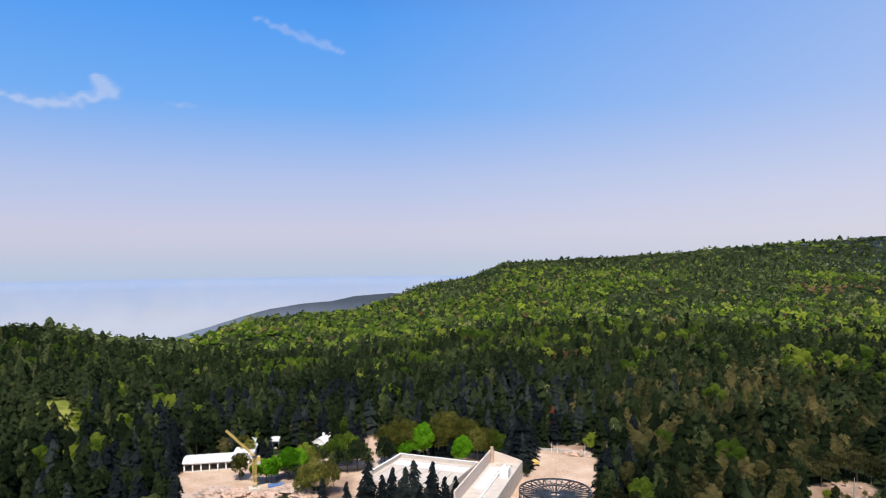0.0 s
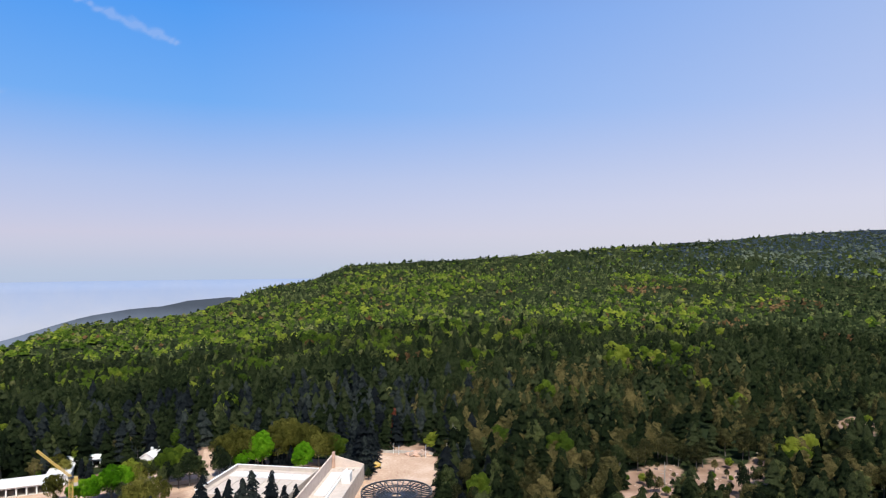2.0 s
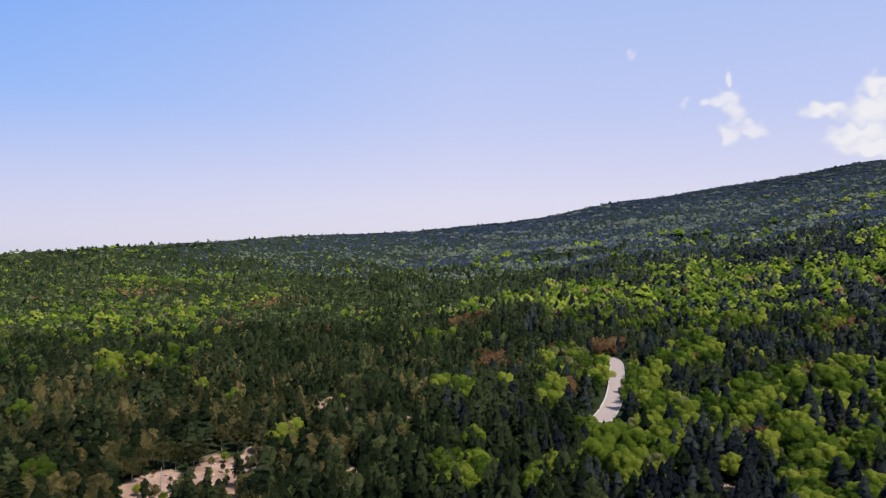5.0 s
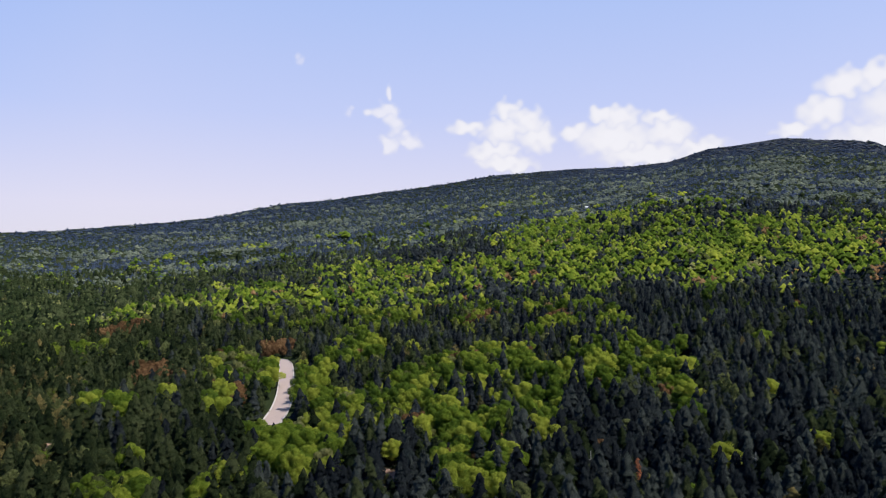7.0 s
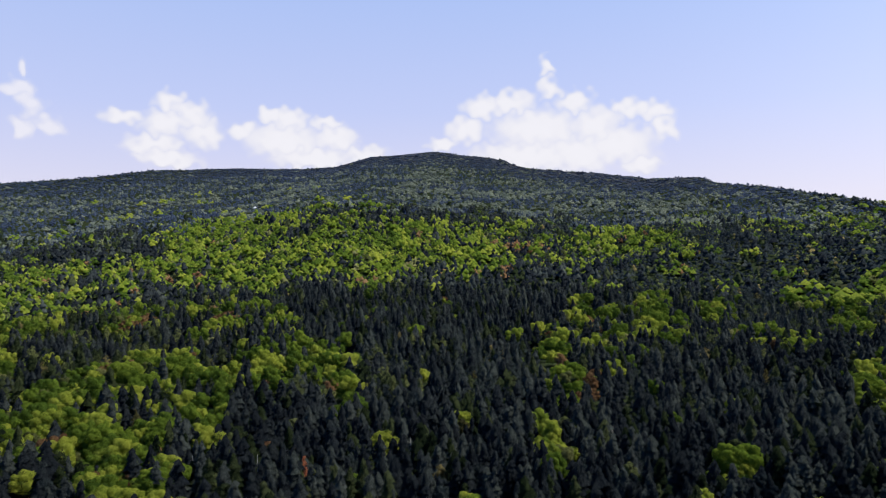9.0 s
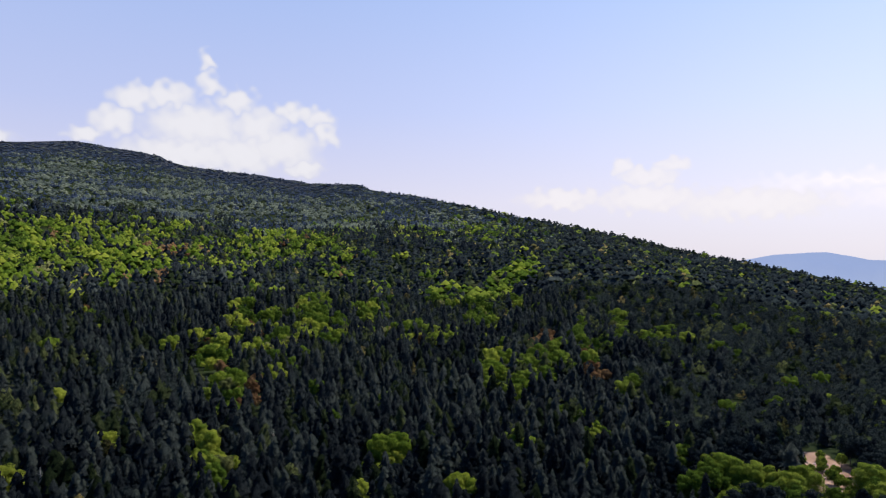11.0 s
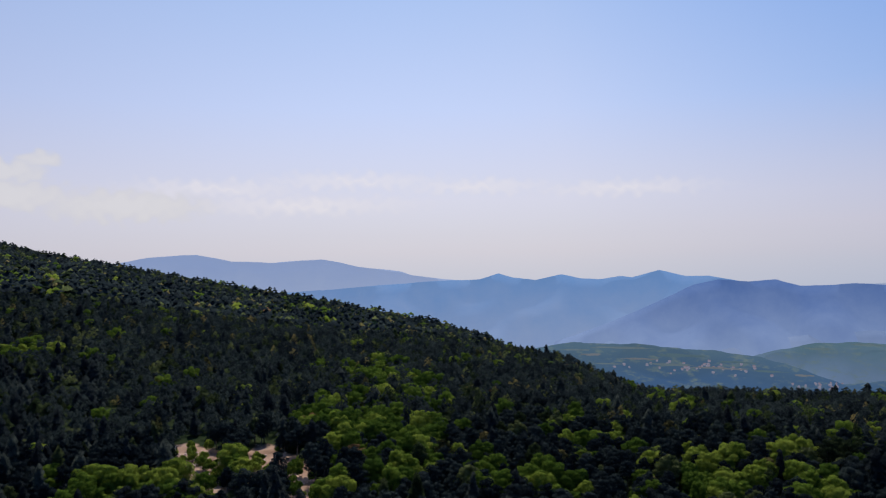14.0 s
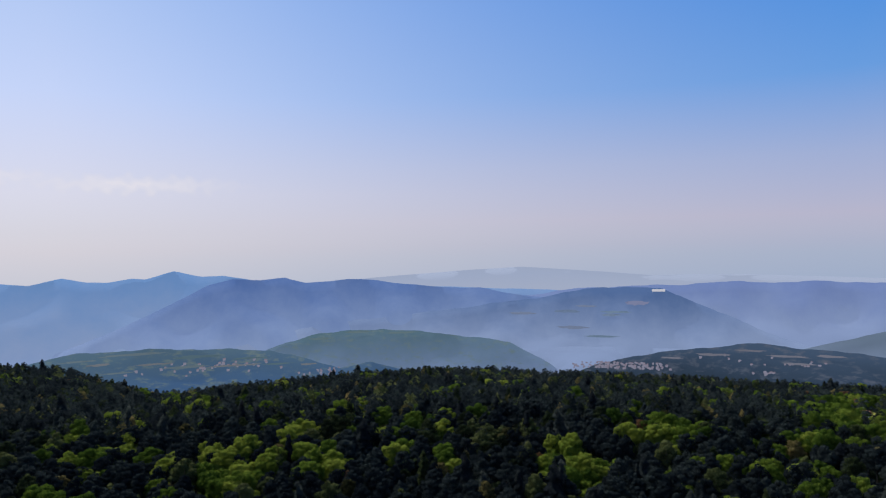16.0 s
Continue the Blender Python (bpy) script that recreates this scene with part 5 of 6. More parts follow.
for i in range(10):
    box_part("roof_panel", (1.6, 5.4, -9.0 - i * 2.4, -7.2 - i * 2.4, 4.9, 5.3), ROOF_WHITE, block, "white roof panel")
box_part("stair_head", (7.6, 10.4, -18, -14, 4.9, 8.2), WHITE, block, "white stair head box")
box_part("roof_beam", (6.1, 6.6, -40, -4, 4.9, 5.7), WHITE, block)
for i in range(11):
    box_part("pilaster", (-0.46, -0.25, -2.6 - i * 4.2, -2.1 - i * 4.2, -0.8, 8.9), CONCRETE, block)
for i in range(4):
    box_part("roof_vent", (3.0 + i * 1.7, 3.9 + i * 1.7, -4.2, -3.3, 4.9, 5.5), CONCRETE, block)
box_part("chimney", (0.4, 1.3, -1.6, -0.5, 4.9, 10.6), EARTH, block, "brick chimney stub")

# the round steel canopy
canopy = thing("steel_canopy", "round dark steel canopy frame on columns over sandy ground", "canopy", pose(34.9, 221.0, 0, 0, 0, 0))
RIM = 11.4


def ring_part(name, r0, r1, z0, z1, parent, mat, sides=48):
    bm = bmesh.new()
    rows = [[bm.verts.new((r * math.cos(a), r * math.sin(a), z)) for a in np.arange(sides) * 6.28319 / sides] for r, z in ((r0, z0), (r1, z0), (r1, z1), (r0, z1))]
    for k in range(4):
        for i in range(sides):
            j = (i + 1) % sides
            bm.faces.new((rows[k][i], rows[k][j], rows[(k + 1) % 4][j], rows[(k + 1) % 4][i]))
    return part(name, bm, mat, parent)


ring_part("outer_ring", RIM - 0.3, RIM, 5.6, 6.1, canopy, STEEL_DARK)
ring_part("lower_ring", RIM - 0.25, RIM - 0.03, 4.0, 4.25, canopy, STEEL_DARK)
ring_part("middle_ring", 6.4, 6.65, 5.0, 5.35, canopy, STEEL_DARK)
ring_part("hub_ring", 1.6, 1.95, 4.3, 4.7, canopy, STEEL_DARK, 24)
for i in range(32):
    a = i * 6.28319 / 32
    c, s = math.cos(a), math.sin(a)
    beam_part("spoke", (1.9 * c, 1.9 * s, 4.5), ((RIM - 0.15) * c, (RIM - 0.15) * s, 5.85), 0.30, STEEL_DARK, canopy)
for i in range(16):
    a = (i + 0.5) * 6.28319 / 16
    c, s = math.cos(a), math.sin(a)
    beam_part("column", ((RIM - 0.15) * c, (RIM - 0.15) * s, -0.4), ((RIM - 0.15) * c, (RIM - 0.15) * s, 5.6), 0.28, STEEL_DARK, canopy)
    b = a + 6.28319 / 16
    beam_part("brace", ((RIM - 0.15) * c, (RIM - 0.15) * s, 4.2), ((RIM - 0.15) * math.cos(b), (RIM - 0.15) * math.sin(b), 5.6), 0.12, STEEL_DARK, canopy)

# the yellow crane
crane = thing("tower_crane", "yellow lattice tower crane with a raised jib", "crane", lie(-65.6, 241.5, 20, 0.0))
box_part("base_block", (-2.0, 2.0, -2.0, 2.0, -0.4, 0.7), CONCRETE, crane)


def lattice(name, a, b, wide, bays, parent, mat):
    """A square lattice boom: four chords with braces, one mesh."""
    bm = bmesh.new()
    a, b = Vector(a), Vector(b)
    m = (b - a).to_track_quat("Z", "Y").to_matrix()
    deep = (b - a).length
    corner = [Vector((sx * wide / 2, sy * wide / 2, 0)) for sx, sy in ((-1, -1), (1, -1), (1, 1), (-1, 1))]
    for c in corner:
        beam(bm, a + m @ c, a + m @ (c + Vector((0, 0, deep))), 0.16)
    for i in range(bays):
        z0, z1 = deep * i / bays, deep * (i + 1) / bays
        for k in range(4):
            c, d = corner[k], corner[(k + 1) % 4]
            beam(bm, a + m @ (c + Vector((0, 0, z0))), a + m @ (d + Vector((0, 0, z1))), 0.09)
            beam(bm, a + m @ (c + Vector((0, 0, z1))), a + m @ (d + Vector((0, 0, z1))), 0.09)
    return part(name, bm, mat, parent)


lattice("mast", (0, 0, 0.7), (0, 0, 11.3), 1.1, 9, crane, YELLOW)
lattice("jib", (0, 0, 11.4), (-9.2, 2.7, 20.4), 0.5, 14, crane, YELLOW)
box_part("cab", (0.8, 1.9, -0.7, 0.7, 9.6, 11.3), YELLOW, crane, bevel=0.1)
box_part("counterweight", (0.8, 2.0, -0.6, 0.6, 8.4, 9.6), CONCRETE, crane, bevel=0.1)
box_part("slewing_ring", (-0.8, 0.8, -0.8, 0.8, 11.1, 11.5), STEEL_DARK, crane)
beam_part("hoist_rope", (-9.2, 2.7, 20.4), (1.3, -0.2, 11.3), 0.07, STEEL_DARK, crane)


def truck(x, y, turn, label, cab_mat, body_mat):
    root = thing("truck", label, "truck", lie(x, y, turn, 0.0))
    box_part("chassis", (-3.6, 3.6, -0.9, 0.9, 0.6, 0.95), STEEL_DARK, root)
    box_part("cab", (2.0, 3.9, -1.2, 1.2, 0.9, 2.9), cab_mat, root, bevel=0.2)
    box_part("windscreen", (3.88, 3.93, -1.0, 1.0, 1.8, 2.6), DARK, root)
    box_part("load_body", (-3.7, 1.8, -1.25, 1.25, 0.95, 2.3), body_mat, root, bevel=0.08)
    for wx in (-2.6, -1.4, 2.6):
        for wy in (-1.0, 1.0):
            bm = bmesh.new()
            bmesh.ops.create_cone(bm, cap_ends=True, segments=14, radius1=0.5, radius2=0.5, depth=0.35, matrix=Matrix.Translation((wx, wy, 0.5)) @ pose(0, 0, 0, 90, 0, 0))
            wheel = part("wheel", bm, RUBBER, root)
            bm = bmesh.new()
            bmesh.ops.create_cone(bm, cap_ends=True, segments=10, radius1=0.26, radius2=0.2, depth=0.39, matrix=Matrix.Translation((wx, wy, 0.5)) @ pose(0, 0, 0, 90, 0, 0))
            part("rim", bm, STEEL_DARK, wheel)
    return root


small_truck = truck(-58.3, 241.4, 15, "small blue truck parked among rubble below the trees", BLUE, BLUE)
small_truck.matrix_world = small_truck.matrix_world @ Matrix.Diagonal((0.68, 0.75, 0.75, 1))


def digger(x, y, turn):
    root = thing("excavator", "yellow excavator on sandy ground", "excavator", lie(x, y, turn, 0.0))
    for s in (-1, 1):
        box_part("track", (-1.9, 1.9, s * 1.2 - 0.3, s * 1.2 + 0.3, 0.0, 0.8), RUBBER, root, bevel=0.25)
    box_part("body", (-1.8, 1.3, -1.3, 1.3, 0.95, 2.2), YELLOW, root, bevel=0.15)
    box_part("turntable", (-0.8, 0.8, -0.8, 0.8, 0.7, 0.96), STEEL_DARK, root)
    box_part("cab", (0.1, 1.5, 0.2, 1.3, 1.6, 3.1), DARK, root, bevel=0.12)
    beam_part("boom", (1.0, -0.3, 1.8), (3.8, -0.3, 4.6), 0.5, YELLOW, root)
    beam_part("stick", (3.7, -0.3, 4.7), (5.8, -0.3, 2.4), 0.38, YELLOW, root)
    box_part("bucket", (5.3, 6.2, -0.9, 0.3, 1.5, 2.6), STEEL_DARK, root, bevel=0.15)
    return root


digger(34.0, 266.0, 110)


def lump_pile(name, label, x, y, wide, tall, mat, seed, bits=26):
    """A heap of earth with stones and boards on it."""
    root = thing(name, label, "mound", lie(x, y, 0.0, 0.0))
    gen = np.random.RandomState(seed)
    bm = bmesh.new()
    bmesh.ops.create_icosphere(bm, subdivisions=4, radius=1.0)
    for v in bm.verts:
        n = 1 + 0.5 * noise.noise(v.co * 1.7 + Vector((seed, 0, 0))) + 0.22 * noise.noise(v.co * 5)
        v.co = Vector((v.co.x * wide * n, v.co.y * wide * 0.7 * n, max(-0.4, v.co.z * tall * n)))
    part("mound", bm, mat, root)
    for i in range(bits):
        a, q = gen.uniform(0, 6.28), gen.uniform(0.3, 1.0)
        bm = bmesh.new()
        if i % 3:
            bmesh.ops.create_icosphere(bm, subdivisions=1, radius=gen.uniform(0.3, 0.8))
            for v in bm.verts:
                v.co *= gen.uniform(0.75, 1.2)
        else:
            box(bm, -gen.uniform(0.8, 1.8), 1.2, -0.12, 0.12, -0.05, 0.05)
        h = max(0.1, tall * math.sqrt(max(0, 1 - q * q)) * 0.95)
        bm.transform(pose(wide * q * math.cos(a), wide * 0.7 * q * math.sin(a), h, gen.uniform(-20, 20), gen.uniform(-20, 20), gen.uniform(0, 360)))
        part("stone" if i % 3 else "board", bm, ROCK if i % 3 else SNAG, root)
    return root


for k, (x, y, w, h) in enumerate(((-78, 238.5, 6.5, 1.4), (-70, 235, 5.5, 1.8), (-52, 238.5, 6.5, 2.0), (-47, 234, 5.0, 1.6), (-85, 233, 5.0, 1.0), (-60, 235, 5.0, 1.5))):
    lump_pile("earth_mound", "mound of pinkish earth with stones and boards", x, y, w, h, EARTH if k % 2 else ROCK, 5 + k)
lump_pile("earth_mound", "reddish mound of earth at the edge of the yard", 53.5, 281, 5.0, 1.2, EARTH, 21)
lump_pile("earth_mound", "mound of sandy earth at the forest edge", 37, 288, 4.0, 1.0, EARTH, 22)


def lamp_post(x, y, tall):
    root = thing("lamp_post", "pale slim lamp post at the edge of the yard", "lamp post", lie(x, y, 0, 0.0), "lamp posts")
    beam_part("pole", (0, 0, -0.3), (0, 0, tall), 0.2, WHITE, root, deep=0.12, sides=8)
    beam_part("arm", (0, 0, tall - 0.1), (0, -1.2, tall + 0.15), 0.12, WHITE, root)
    box_part("lamp_head", (-0.2, 0.2, -1.8, -1.1, tall + 0.05, tall + 0.25), STEEL_DARK, root)


for x, y, h in ((43.6, 284.5, 4.2), (45.6, 282.5, 4.0), (55.6, 276.8, 5.0)):
    lamp_post(x, y, h)
site_wall = thing("retaining_wall", "long low pale retaining wall behind the yard", "wall", pose(0, 0, 0))
for i, (p, q) in enumerate((((37, 287), (44, 285.5)), ((44, 285.5), (51, 283)), ((51, 283), (59, 278.5)))):
    wall_along("wall_panel", p, q, -0.5, 1.2, 1.0, 0.5, KERB_MAT, site_wall)
site_wall = thing("retaining_wall", "low concrete wall of the sandpit", "wall", pose(0, 0, 0))
for p, q in (((-41, 262), (-33, 263.5)), ((-33, 263.5), (-26, 268))):
    wall_along("wall_panel", p, q, -0.5, 1.4, 1.4, 0.5, CONCRETE, site_wall)


# ---- single trees ----
def tree_model(name, label, category, crown, crown_mat, rad, top, seed, limbs=0, group=""):
    """A tree one metre high: a tapered trunk with limbs, and a crown."""
    gen = np.random.RandomState(seed)
    root = thing(name, label, category, pose(0, 0, -900), group)
    bm = bmesh.new()
    bmesh.ops.create_cone(bm, cap_ends=True, segments=7, radius1=rad, radius2=rad * 0.3, depth=top + 0.06, matrix=Matrix.Translation((0, 0, top / 2 - 0.03)))
    trunk = part("trunk", bm, BARK, root)
    for i in range(limbs):
        a, z = gen.uniform(0, 6.28), gen.uniform(0.25, 0.55)
        bm = bmesh.new()
        beam(bm, (0, 0, z), (0.22 * math.cos(a), 0.22 * math.sin(a), z + 0.2), rad * 0.8, rad * 0.25, 5)
        part("limb", bm, BARK, trunk)
    me = mesh_from("crown", crown[0], crown[1], [crown_mat], smoothed=True)
    ob = new("crown", me)
    ob.parent = root
    return root


MODELS = {
    0: [tree_model("fir_tree", "dark green fir tree with drooping whorls", "tree", fir_shape(12, 12, 900 + k), FIR, 0.018, 0.6, k, 0, "firs of the slope") for k in range(4)],
    1: [tree_model("pine_tree", "dark green pine tree with a rounded crown", "tree", crown_shape(22, 6, 920 + k, 0.25, 0.16, 0.34, 0.8, 0.5), PINE, 0.018, 0.7, k, 3, "pines of the slope") for k in range(4)],
    2: [tree_model("broadleaf_tree", "bright green broadleaf tree in spring leaf", "tree", crown_shape(22, 7, 940 + k, 0.33, 0.1, 0.36), LEAF, 0.02, 0.5, k, 4, "broadleaf trees of the slope") for k in range(5)],
    3: [tree_model("rusty_tree", "rust-brown broadleaf tree coming into leaf", "tree", crown_shape(22, 7, 960 + k, 0.33, 0.1, 0.36), RUST, 0.02, 0.5, k, 4, "rusty trees of the slope") for k in range(2)],
    6: [tree_model("olive_pine_tree", "olive green pine tree with a brownish top", "tree", crown_shape(22, 6, 980 + k, 0.25, 0.16, 0.34, 0.8, 0.5), OLIVE, 0.018, 0.7, k, 3, "pines of the slope") for k in range(4)],
    8: [tree_model("budding_tree", "olive-brown broadleaf tree in bud", "tree", crown_shape(22, 7, 1000 + k, 0.33, 0.1, 0.36), BUD, 0.02, 0.5, k, 4, "budding trees on the site") for k in range(3)],
    9: [tree_model("fresh_tree", "vivid green broadleaf tree in fresh leaf", "tree", crown_shape(22, 7, 1020 + k, 0.33, 0.1, 0.36), FRESH, 0.02, 0.45, k, 4, "fresh green trees on the site") for k in range(3)],
    11: [tree_model("black_pine_tree", "dark shaded pine tree with a rounded crown", "tree", crown_shape(22, 6, 1040 + k, 0.25, 0.16, 0.34, 0.8, 0.5), SHADED_PINE, 0.018, 0.7, k, 3, "pines of the slope") for k in range(3)],
    12: [tree_model("spruce_tree", "dark shaded fir tree with ragged whorls", "tree", fir_shape(13, 12, 1060 + k, 0.23), SHADED_FIR, 0.018, 0.6, k, 0, "firs of the slope") for k in range(4)],
    13: [tree_model("beech_tree", "duller green broadleaf tree", "tree", crown_shape(22, 7, 1080 + k, 0.33, 0.1, 0.36), DULL_LEAFY, 0.02, 0.5, k, 4, "broadleaf trees of the slope") for k in range(4)],
    7: [tree_model("dead_fir", "dead fir tree with red-brown needles", "tree", fir_shape(11, 9, 990 + k, 0.17), DEAD, 0.018, 0.9, k, 0, "dead firs") for k in range(2)],
}
tree_gen = np.random.RandomState(77)


def stand(kind, x, y, tall, wide=1.0, z=None):
    model = MODELS[kind][tree_gen.randint(0, len(MODELS[kind]))]
    m = lie(x, y, tree_gen.uniform(0, 360), z) @ Matrix.Diagonal((tall * wide, tall * wide, tall, 1))
    return copy_thing(model, m)


for kind_no, where in NEAR_SPOTS:
    for x, y, z in where:
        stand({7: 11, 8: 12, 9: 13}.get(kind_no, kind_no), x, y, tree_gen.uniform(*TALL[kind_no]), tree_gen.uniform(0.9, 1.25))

# trees kept on the building site: kind, bearing, range, height
SITE_TREES = [(9, -14.3, 262, 9.4), (9, -13.5, 264, 9.5), (9, -15.0, 264, 7.8), (9, -13.9, 261, 8.8), (9, -12.5, 264, 12.4), (9, -11.9, 265, 11.3), (2, -11.3, 265, 11.3), (8, -10.9, 264, 10.0), (1, -12.6, 257, 7.7), (1, -11.9, 255, 7.2), (9, -17.3, 299, 4.1), (2, -16.7, 298, 5.7),
              (8, -16.0, 294, 9.1), (8, -15.6, 290, 7.7), (8, -16.3, 262, 10.7), (1, -16.2, 261, 4.0), (1, -14.3, 297, 6.0), (0, -14.6, 296, 4.9), (1, -9.3, 268, 11.7), (2, -8.6, 267, 13.6), (2, -7.8, 268, 14.1), (1, -8.6, 263, 10.5), (1, -7.9, 261, 10.0), (1, -7.1, 262, 13.4),
              (1, -6.5, 264, 11.0), (1, -6.2, 263, 7.1), (1, -9.0, 262, 8.5), (2, -9.9, 272, 8.4), (1, -10.4, 269, 10.2), (8, -11.1, 238, 11.8), (8, -10.4, 239, 12.7), (8, -9.5, 238, 12.3), (8, -11.6, 238, 7.9), (0, -9.9, 228, 9.2), (0, -8.0, 226, 8.1)]
LEAFY_TREES = [(8, -3.5, 277, 17.4), (8, -4.5, 275, 15.4), (8, -2.9, 277, 16.7), (1, -4.9, 270, 12.1), (1, -4.5, 267, 10.3), (1, -5.1, 269, 8.6), (9, -3.3, 280, 9.5), (9, -1.7, 281, 15.4), (9, -2.2, 281, 13.4), (8, 0.2, 281, 19.0), (8, -0.5, 279, 17.3), (8, 0.8, 281, 17.4),
              (8, 1.8, 278, 17.2), (0, -2.4, 280, 7.2), (0, -1.7, 280, 6.1), (0, -0.1, 278, 8.7), (0, -0.8, 278, 8.3), (0, 0.5, 276, 8.5), (9, 1.5, 272, 12.5), (9, 1.2, 272, 9.2), (8, 2.7, 274, 13.7), (8, 3.3, 276, 13.7), (2, 4.1, 277, 11.6), (2, 4.7, 280, 9.4),
              (2, 3.7, 278, 9.6), (0, 5.9, 264, 16.9), (0, 6.4, 260, 14.6), (0, 5.5, 271, 16.1), (1, 6.7, 254, 4.9), (1, -1.2, 281, 8.6), (1, -3.8, 277, 6.0)]
MORE_TREES = [(0, -6.2, 224, 15.0), (0, -6.8, 222, 9.7), (0, -5.1, 222, 11.2), (0, -4.3, 222, 13.4), (0, -3.2, 222, 13.5), (0, -2.5, 221, 15.8), (0, -2.0, 218, 8.8), (0, -1.0, 218, 16.2), (0, -0.0, 221, 10.5), (0, 0.9, 226, 9.1), (0, -1.5, 216, 9.0), (0, -3.7, 218, 10.5),
              (0, 6.2, 262, 21), (0, 5.6, 270, 19), (0, 6.9, 274, 17), (0, -21.6, 258, 15), (0, -22.4, 250, 14), (0, -14.5, 288, 7.5), (0, -14.0, 286, 7), (2, -17.4, 294, 5.5), (2, -16.4, 300, 6.5), (7, 8.8, 312, 14), (7, 95.1, 322, 13), (7, 94.4, 240, 13),
              (3, 91.4, 277, 10), (2, 128.1, 256, 13), (2, 127.7, 260, 12), (3, 117.6, 376, 12)]
for kind_no, a, r, tall in SITE_TREES + LEAFY_TREES + MORE_TREES:
    x, y = place(a, r - 6 if kind_no == 9 else r)
    # single firs here use the darkened fir copy
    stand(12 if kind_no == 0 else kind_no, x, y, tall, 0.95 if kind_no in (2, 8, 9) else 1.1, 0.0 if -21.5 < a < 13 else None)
# low bushes on the clearings
for a, r, wa, wd in BARE:
    if a > 20:
        for k in range(int(4 + wa * 5)):
            x, y = place(a + tree_gen.normal(0, wa * 0.6), r + tree_gen.normal(0, wd * 0.5))
            stand(13 if a > 140 else (6, 1, 2)[k % 3], x, y, tree_gen.uniform(2.2, 6.0), 1.1)
# the models themselves join the wood
for kind_no, models in MODELS.items():
    for k, ob in enumerate(models):
        x, y = place(100 + kind_no * 6 + k * 1.3, 193)
        ob.matrix_basis = lie(x, y, 40 * k) @ Matrix.Diagonal((11, 11, 11, 1))


def snag(x, y, tall, seed):
    """A bleached dead trunk with broken branches."""
    root = thing("dead_tree", "bleached bare dead tree with broken branches", "tree", lie(x, y), "dead trees")
    gen = np.random.RandomState(seed)
    beam_part("trunk", (0, 0, -0.5), (gen.normal(0, 0.3), gen.normal(0, 0.3), tall), 0.42, SNAG, root, deep=0.14, sides=6)
    for i in range(7):
        a, z = gen.uniform(0, 6.28), tall * gen.uniform(0.35, 0.92)
        beam_part("branch", (0, 0, z), (1.6 * math.cos(a), 1.6 * math.sin(a), z + gen.uniform(-0.2, 0.9)), 0.14, SNAG, root, deep=0.05)


for k, (a, r) in enumerate(((88.5, 246), (89.6, 252), (90.8, 244), (86, 262), (92.8, 258), (116.8, 300), (119.2, 286), (147.5, 262), (150.4, 300), (160.2, 268), (163.5, 262), (13.2, 262), (13.6, 285), (30.3, 252), (103, 262), (171, 300), (141, 330))):
    x, y = place(a, r)
    snag(x, y, 9 + (k * 7 % 5), 300 + k)


# ---- rocks on the clearings ----
ib = bmesh.new()
bmesh.ops.create_icosphere(ib, subdivisions=1, radius=1)
ICO_V = np.array([v.co[:] for v in ib.verts])
ICO_F = np.array([[v.index for v in p.verts] for p in ib.faces])
ib.free()


def rock_field(label, spots, seed):
    gen = np.random.RandomState(seed)
    vs, fs, n = [], [], 0
    for a, r, wa, wd, count in spots:
        for k in range(count):
            x, y = place(a + gen.normal(0, wa * 0.5), r + gen.normal(0, wd * 0.5))
            size = gen.uniform(0.2, 0.85) * np.array([1, gen.uniform(0.6, 1.2), gen.uniform(0.45, 0.8)])
            v = ICO_V * gen.uniform(0.75, 1.2, (len(ICO_V), 1)) * size
            vs.append(v + np.array([x, y, float(height(x, y)) + size[2] * 0.35]))
            fs.append(ICO_F + n)
            n += len(v)
    ob = new("rocks", mesh_from("rocks", np.concatenate(vs), np.concatenate(fs), [ROCK]))
    return tagged(ob, label, "rocks", kind="stuff")


rock_field("pinkish rocks scattered over bare clearings", [(a, r, wa * 0.9, wd * 0.8, int(8 + wa * 14)) for a, r, wa, wd in BARE if a > 20] + [(-17, 240, 3, 6, 60)], 61)

# ---- houses far off ----
x, y = place(249.4, 447)
cottage("small white house by the meadow", x, y, 100, 4, 3, 2.0, ROOF_WHITE, windows=1)
x, y = place(250.6, 440)
cottage("small house with a red tiled roof by the meadow", x, y, 80, 5.5, 4, 2.2, TILE, windows=2)
for a, r, t in ((90.7, 1726, 20),):
    x, y = place(a, r)
    cottage("white building high on the mountain slope", x, y, -a + t, 8, 6, 4, ROOF_WHITE, windows=3)


# ---- the town in the valley ----
import mathutils
BVHTree = mathutils.bvhtree.BVHTree
far_v, far_f = [], []
for ob in list(scene.collection.objects):
    if ob.name in ("backdrop_hill_east", "backdrop_valley", "backdrop_plateau", "backdrop_hill_fields", "backdrop_hill_green"):
        n = len(far_v)
        far_v.extend(v.co.copy() for v in ob.data.vertices)
        far_f.extend([i + n for i in p.vertices] for p in ob.data.polygons)
land = BVHTree.FromPolygons(far_v, far_f)


def far_spot(a, e):
    """The place on the distant land at a bearing and an angle of elevation."""
    x, y = place(a, 1.0)
    return land.ray_cast(Vector((0, 0, EYE_Z)), Vector((x, y, math.tan(radians(e)))).normalized())[0]


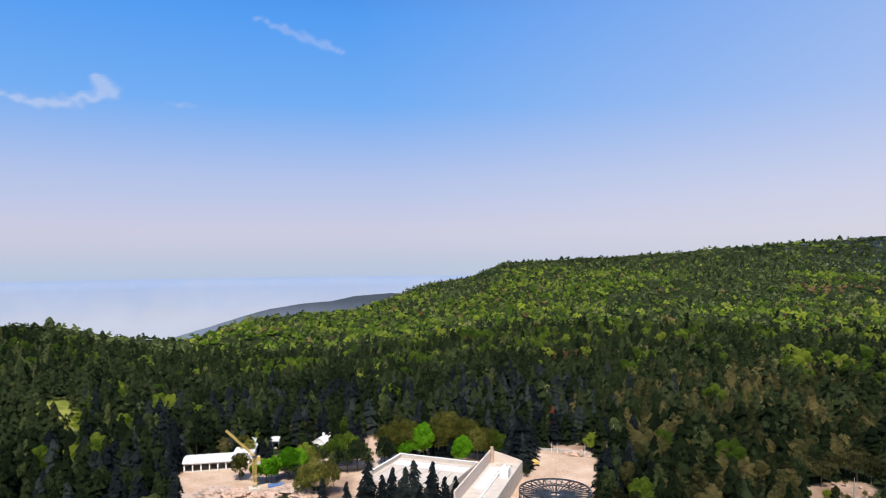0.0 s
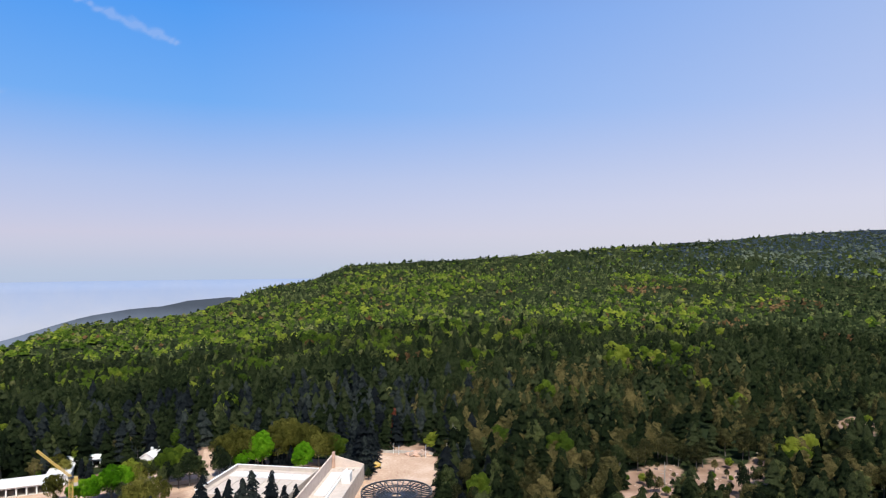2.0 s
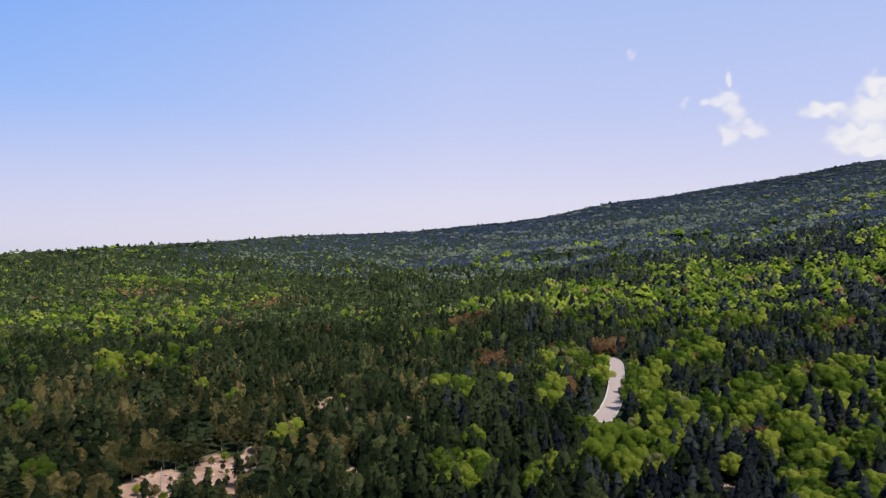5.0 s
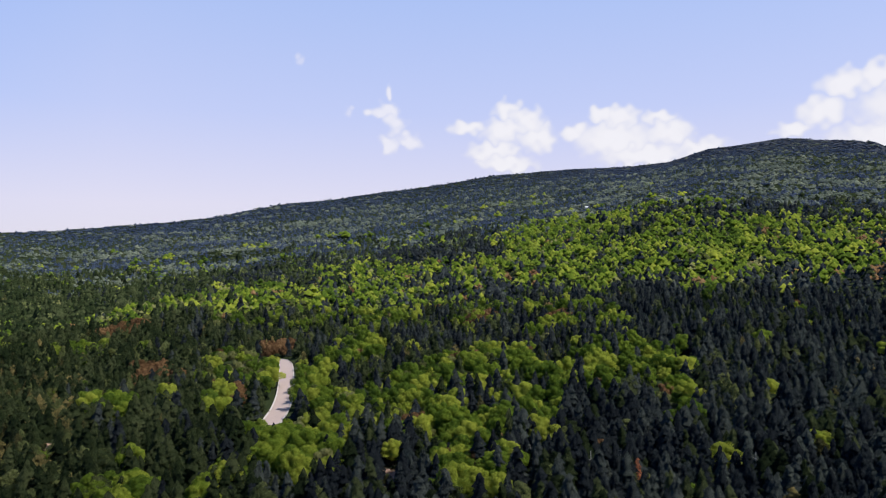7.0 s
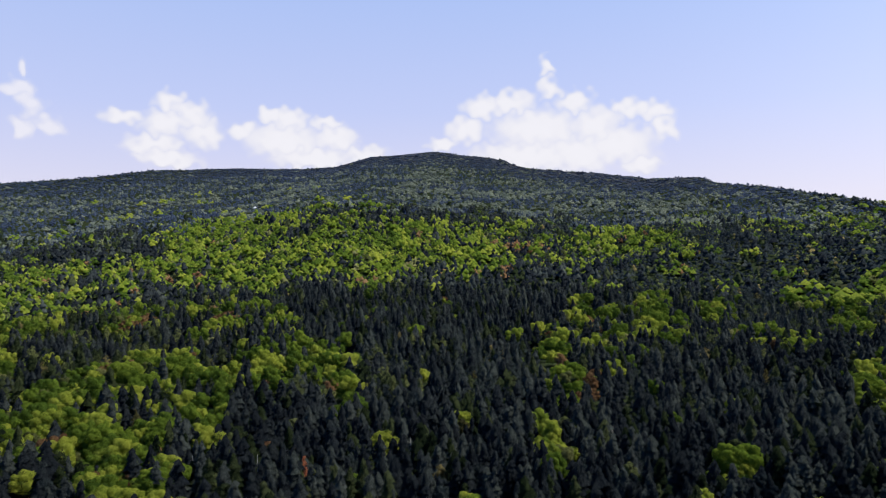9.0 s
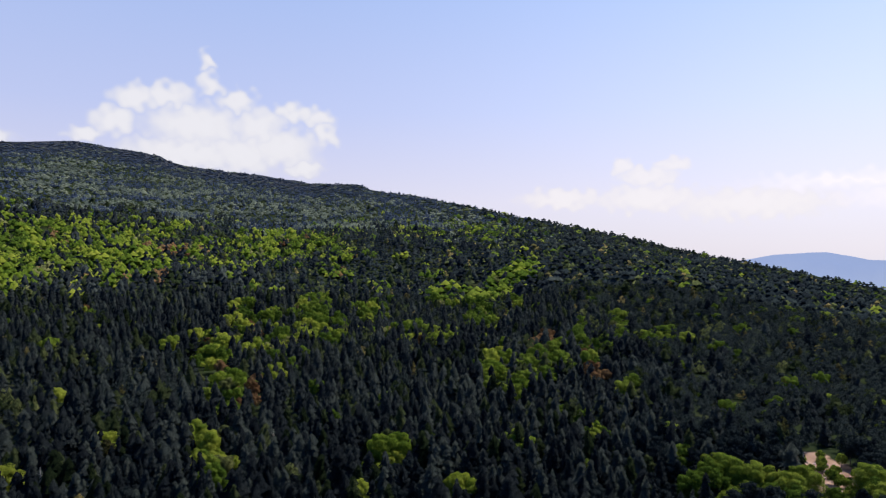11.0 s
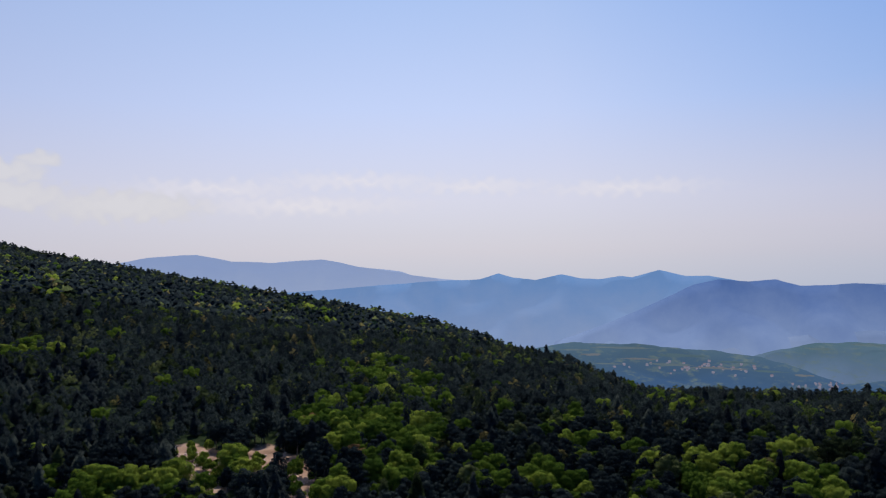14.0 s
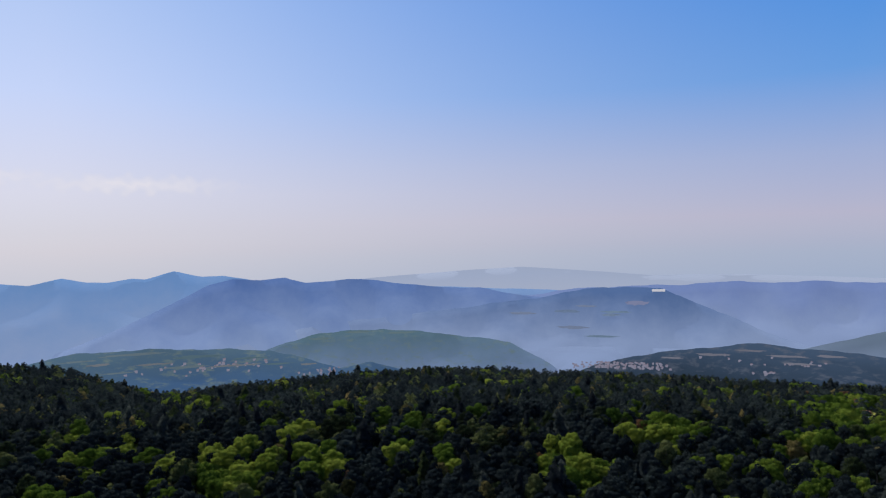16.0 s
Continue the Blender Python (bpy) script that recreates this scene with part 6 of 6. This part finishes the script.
def far_field(label, a, e, wa, we, colour, seed):
    """An open field on a distant hill, sighted from the camera, in glowing haze colours."""
    gen = np.random.RandomState(seed)
    bm = bmesh.new()
    rim = []
    for k in range(18):
        q = k * 6.28319 / 18
        w = gen.uniform(0.65, 1.15)
        spot = far_spot(a + wa * w * math.cos(q), e + we * w * math.sin(q))
        if spot is not None and (not rim or (spot - rim[0]).length < 500):
            rim.append(spot)
    if len(rim) < 6:
        bm.free()
        return
    mid = far_spot(a, e)
    lift = lambda p: p + (Vector((0, 0, EYE_Z)) - p).normalized() * 14 + Vector((0, 0, 1.5))
    c = bm.verts.new(lift(mid))
    vs = [bm.verts.new(lift(p)) for p in rim]
    for k in range(len(vs)):
        bm.faces.new((c, vs[k], vs[(k + 1) % len(vs)]))
    me = bpy.data.meshes.new("backdrop_field")
    bm.to_mesh(me)
    bm.free()
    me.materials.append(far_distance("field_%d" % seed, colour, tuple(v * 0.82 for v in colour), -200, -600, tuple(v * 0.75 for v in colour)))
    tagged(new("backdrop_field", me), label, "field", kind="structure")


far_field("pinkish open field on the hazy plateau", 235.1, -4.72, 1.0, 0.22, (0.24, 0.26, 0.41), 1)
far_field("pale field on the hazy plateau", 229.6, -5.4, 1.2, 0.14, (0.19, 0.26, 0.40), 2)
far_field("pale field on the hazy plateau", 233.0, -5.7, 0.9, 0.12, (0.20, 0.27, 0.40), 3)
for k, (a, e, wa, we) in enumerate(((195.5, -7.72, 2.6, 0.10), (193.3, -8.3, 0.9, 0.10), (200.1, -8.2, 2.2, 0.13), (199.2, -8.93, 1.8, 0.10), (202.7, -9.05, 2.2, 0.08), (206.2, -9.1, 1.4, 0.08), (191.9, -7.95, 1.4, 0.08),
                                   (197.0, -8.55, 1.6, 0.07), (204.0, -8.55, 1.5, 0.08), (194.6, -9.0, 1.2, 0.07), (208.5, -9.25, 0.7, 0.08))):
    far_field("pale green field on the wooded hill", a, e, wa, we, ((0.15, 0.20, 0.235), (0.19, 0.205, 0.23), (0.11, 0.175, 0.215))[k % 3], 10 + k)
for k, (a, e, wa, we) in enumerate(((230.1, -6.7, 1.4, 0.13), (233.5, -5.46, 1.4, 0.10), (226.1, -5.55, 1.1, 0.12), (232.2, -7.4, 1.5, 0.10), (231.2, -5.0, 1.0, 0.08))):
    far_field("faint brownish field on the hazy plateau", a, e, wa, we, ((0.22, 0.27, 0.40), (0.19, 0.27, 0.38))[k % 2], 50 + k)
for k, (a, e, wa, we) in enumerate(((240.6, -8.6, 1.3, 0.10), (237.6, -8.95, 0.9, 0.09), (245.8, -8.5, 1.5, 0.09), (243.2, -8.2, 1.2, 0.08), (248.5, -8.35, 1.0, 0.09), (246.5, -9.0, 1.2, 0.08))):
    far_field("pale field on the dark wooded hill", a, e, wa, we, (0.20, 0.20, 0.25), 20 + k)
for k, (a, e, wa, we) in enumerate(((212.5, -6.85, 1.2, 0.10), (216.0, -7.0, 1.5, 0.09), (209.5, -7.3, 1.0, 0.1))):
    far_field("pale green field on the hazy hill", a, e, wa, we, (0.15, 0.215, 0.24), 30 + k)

# walls and roofs of the town glow, with haze put into their colour
hazed_town_walls = far_distance("hazed_town_walls", (0.27, 0.26, 0.34), (0.25, 0.24, 0.32), -300, -560)
hazed_town_roofs = far_distance("hazed_town_roofs", (0.24, 0.19, 0.24), (0.22, 0.19, 0.24), -300, -560)


def town_house(length, deep, tall, roof):
    root = thing("town_house", "small pale house with a reddish roof in the hazy valley town", "house", pose(0, 0, 0), "houses of the town")
    box_part("wall", (-length / 2, length / 2, -deep / 2, deep / 2, -4, tall), hazed_town_walls, root, bevel=0)
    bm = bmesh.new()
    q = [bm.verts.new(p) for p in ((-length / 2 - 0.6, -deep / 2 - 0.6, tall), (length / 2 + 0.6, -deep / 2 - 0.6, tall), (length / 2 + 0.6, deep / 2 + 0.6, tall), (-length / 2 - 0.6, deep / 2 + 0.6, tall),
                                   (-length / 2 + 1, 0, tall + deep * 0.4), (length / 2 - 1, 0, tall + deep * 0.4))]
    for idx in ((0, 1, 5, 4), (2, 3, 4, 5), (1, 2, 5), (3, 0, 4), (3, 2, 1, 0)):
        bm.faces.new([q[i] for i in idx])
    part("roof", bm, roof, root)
    return root


kinds = [town_house(9, 7, 3, hazed_town_roofs), town_house(10, 6, 3.5, hazed_town_walls), town_house(7, 6, 2.5, hazed_town_roofs)]
town_gen = np.random.RandomState(5)
sites = [(229.6 + 8.4 * town_gen.beta(1.5, 1.7), -9.86 + 0.46 * town_gen.uniform()) for _ in range(130)] + [(238.5 + 11 * town_gen.uniform(), -9.5 + 1.0 * town_gen.uniform()) for _ in range(9)]
sites += [(201.5 + 2.6 * town_gen.normal(), -9.0 + 0.22 * town_gen.normal()) for _ in range(46)] + [(210.1 + 0.9 * town_gen.normal(), -9.85 + 0.2 * town_gen.normal()) for _ in range(16)]
sites += [(244.2 + 0.5 * town_gen.normal(), -9.8 + 0.12 * town_gen.normal()) for _ in range(8)] + [(246.8 + 0.8 * town_gen.normal(), -9.05 + 0.1 * town_gen.normal()) for _ in range(9)]
for k, (a, e) in enumerate(sites):
    spot = far_spot(a, e)
    if spot is None:
        continue
    m = pose(spot.x, spot.y, spot.z, 0, 0, town_gen.uniform(0, 180))
    if k < 3:
        kinds[k].matrix_basis = m
    else:
        copy_thing(kinds[k % 3], m)
spot = far_spot(236.75, -3.75)
works = thing("long_building", "long white building on the crest of the hazy plateau", "building", pose(spot.x, spot.y, spot.z + 2, 0, 0, -236.75))
# the long building's white glows too, haze put into it
hazed_white = far_distance("hazed_white", (0.72, 0.70, 0.76), (0.70, 0.68, 0.74), -100, -300)
box_part("wall", (-36, 36, -8, 8, -6, 5), hazed_white, works)
box_part("roof", (-37, 37, -9, 9, 5, 6.5), hazed_white, works)
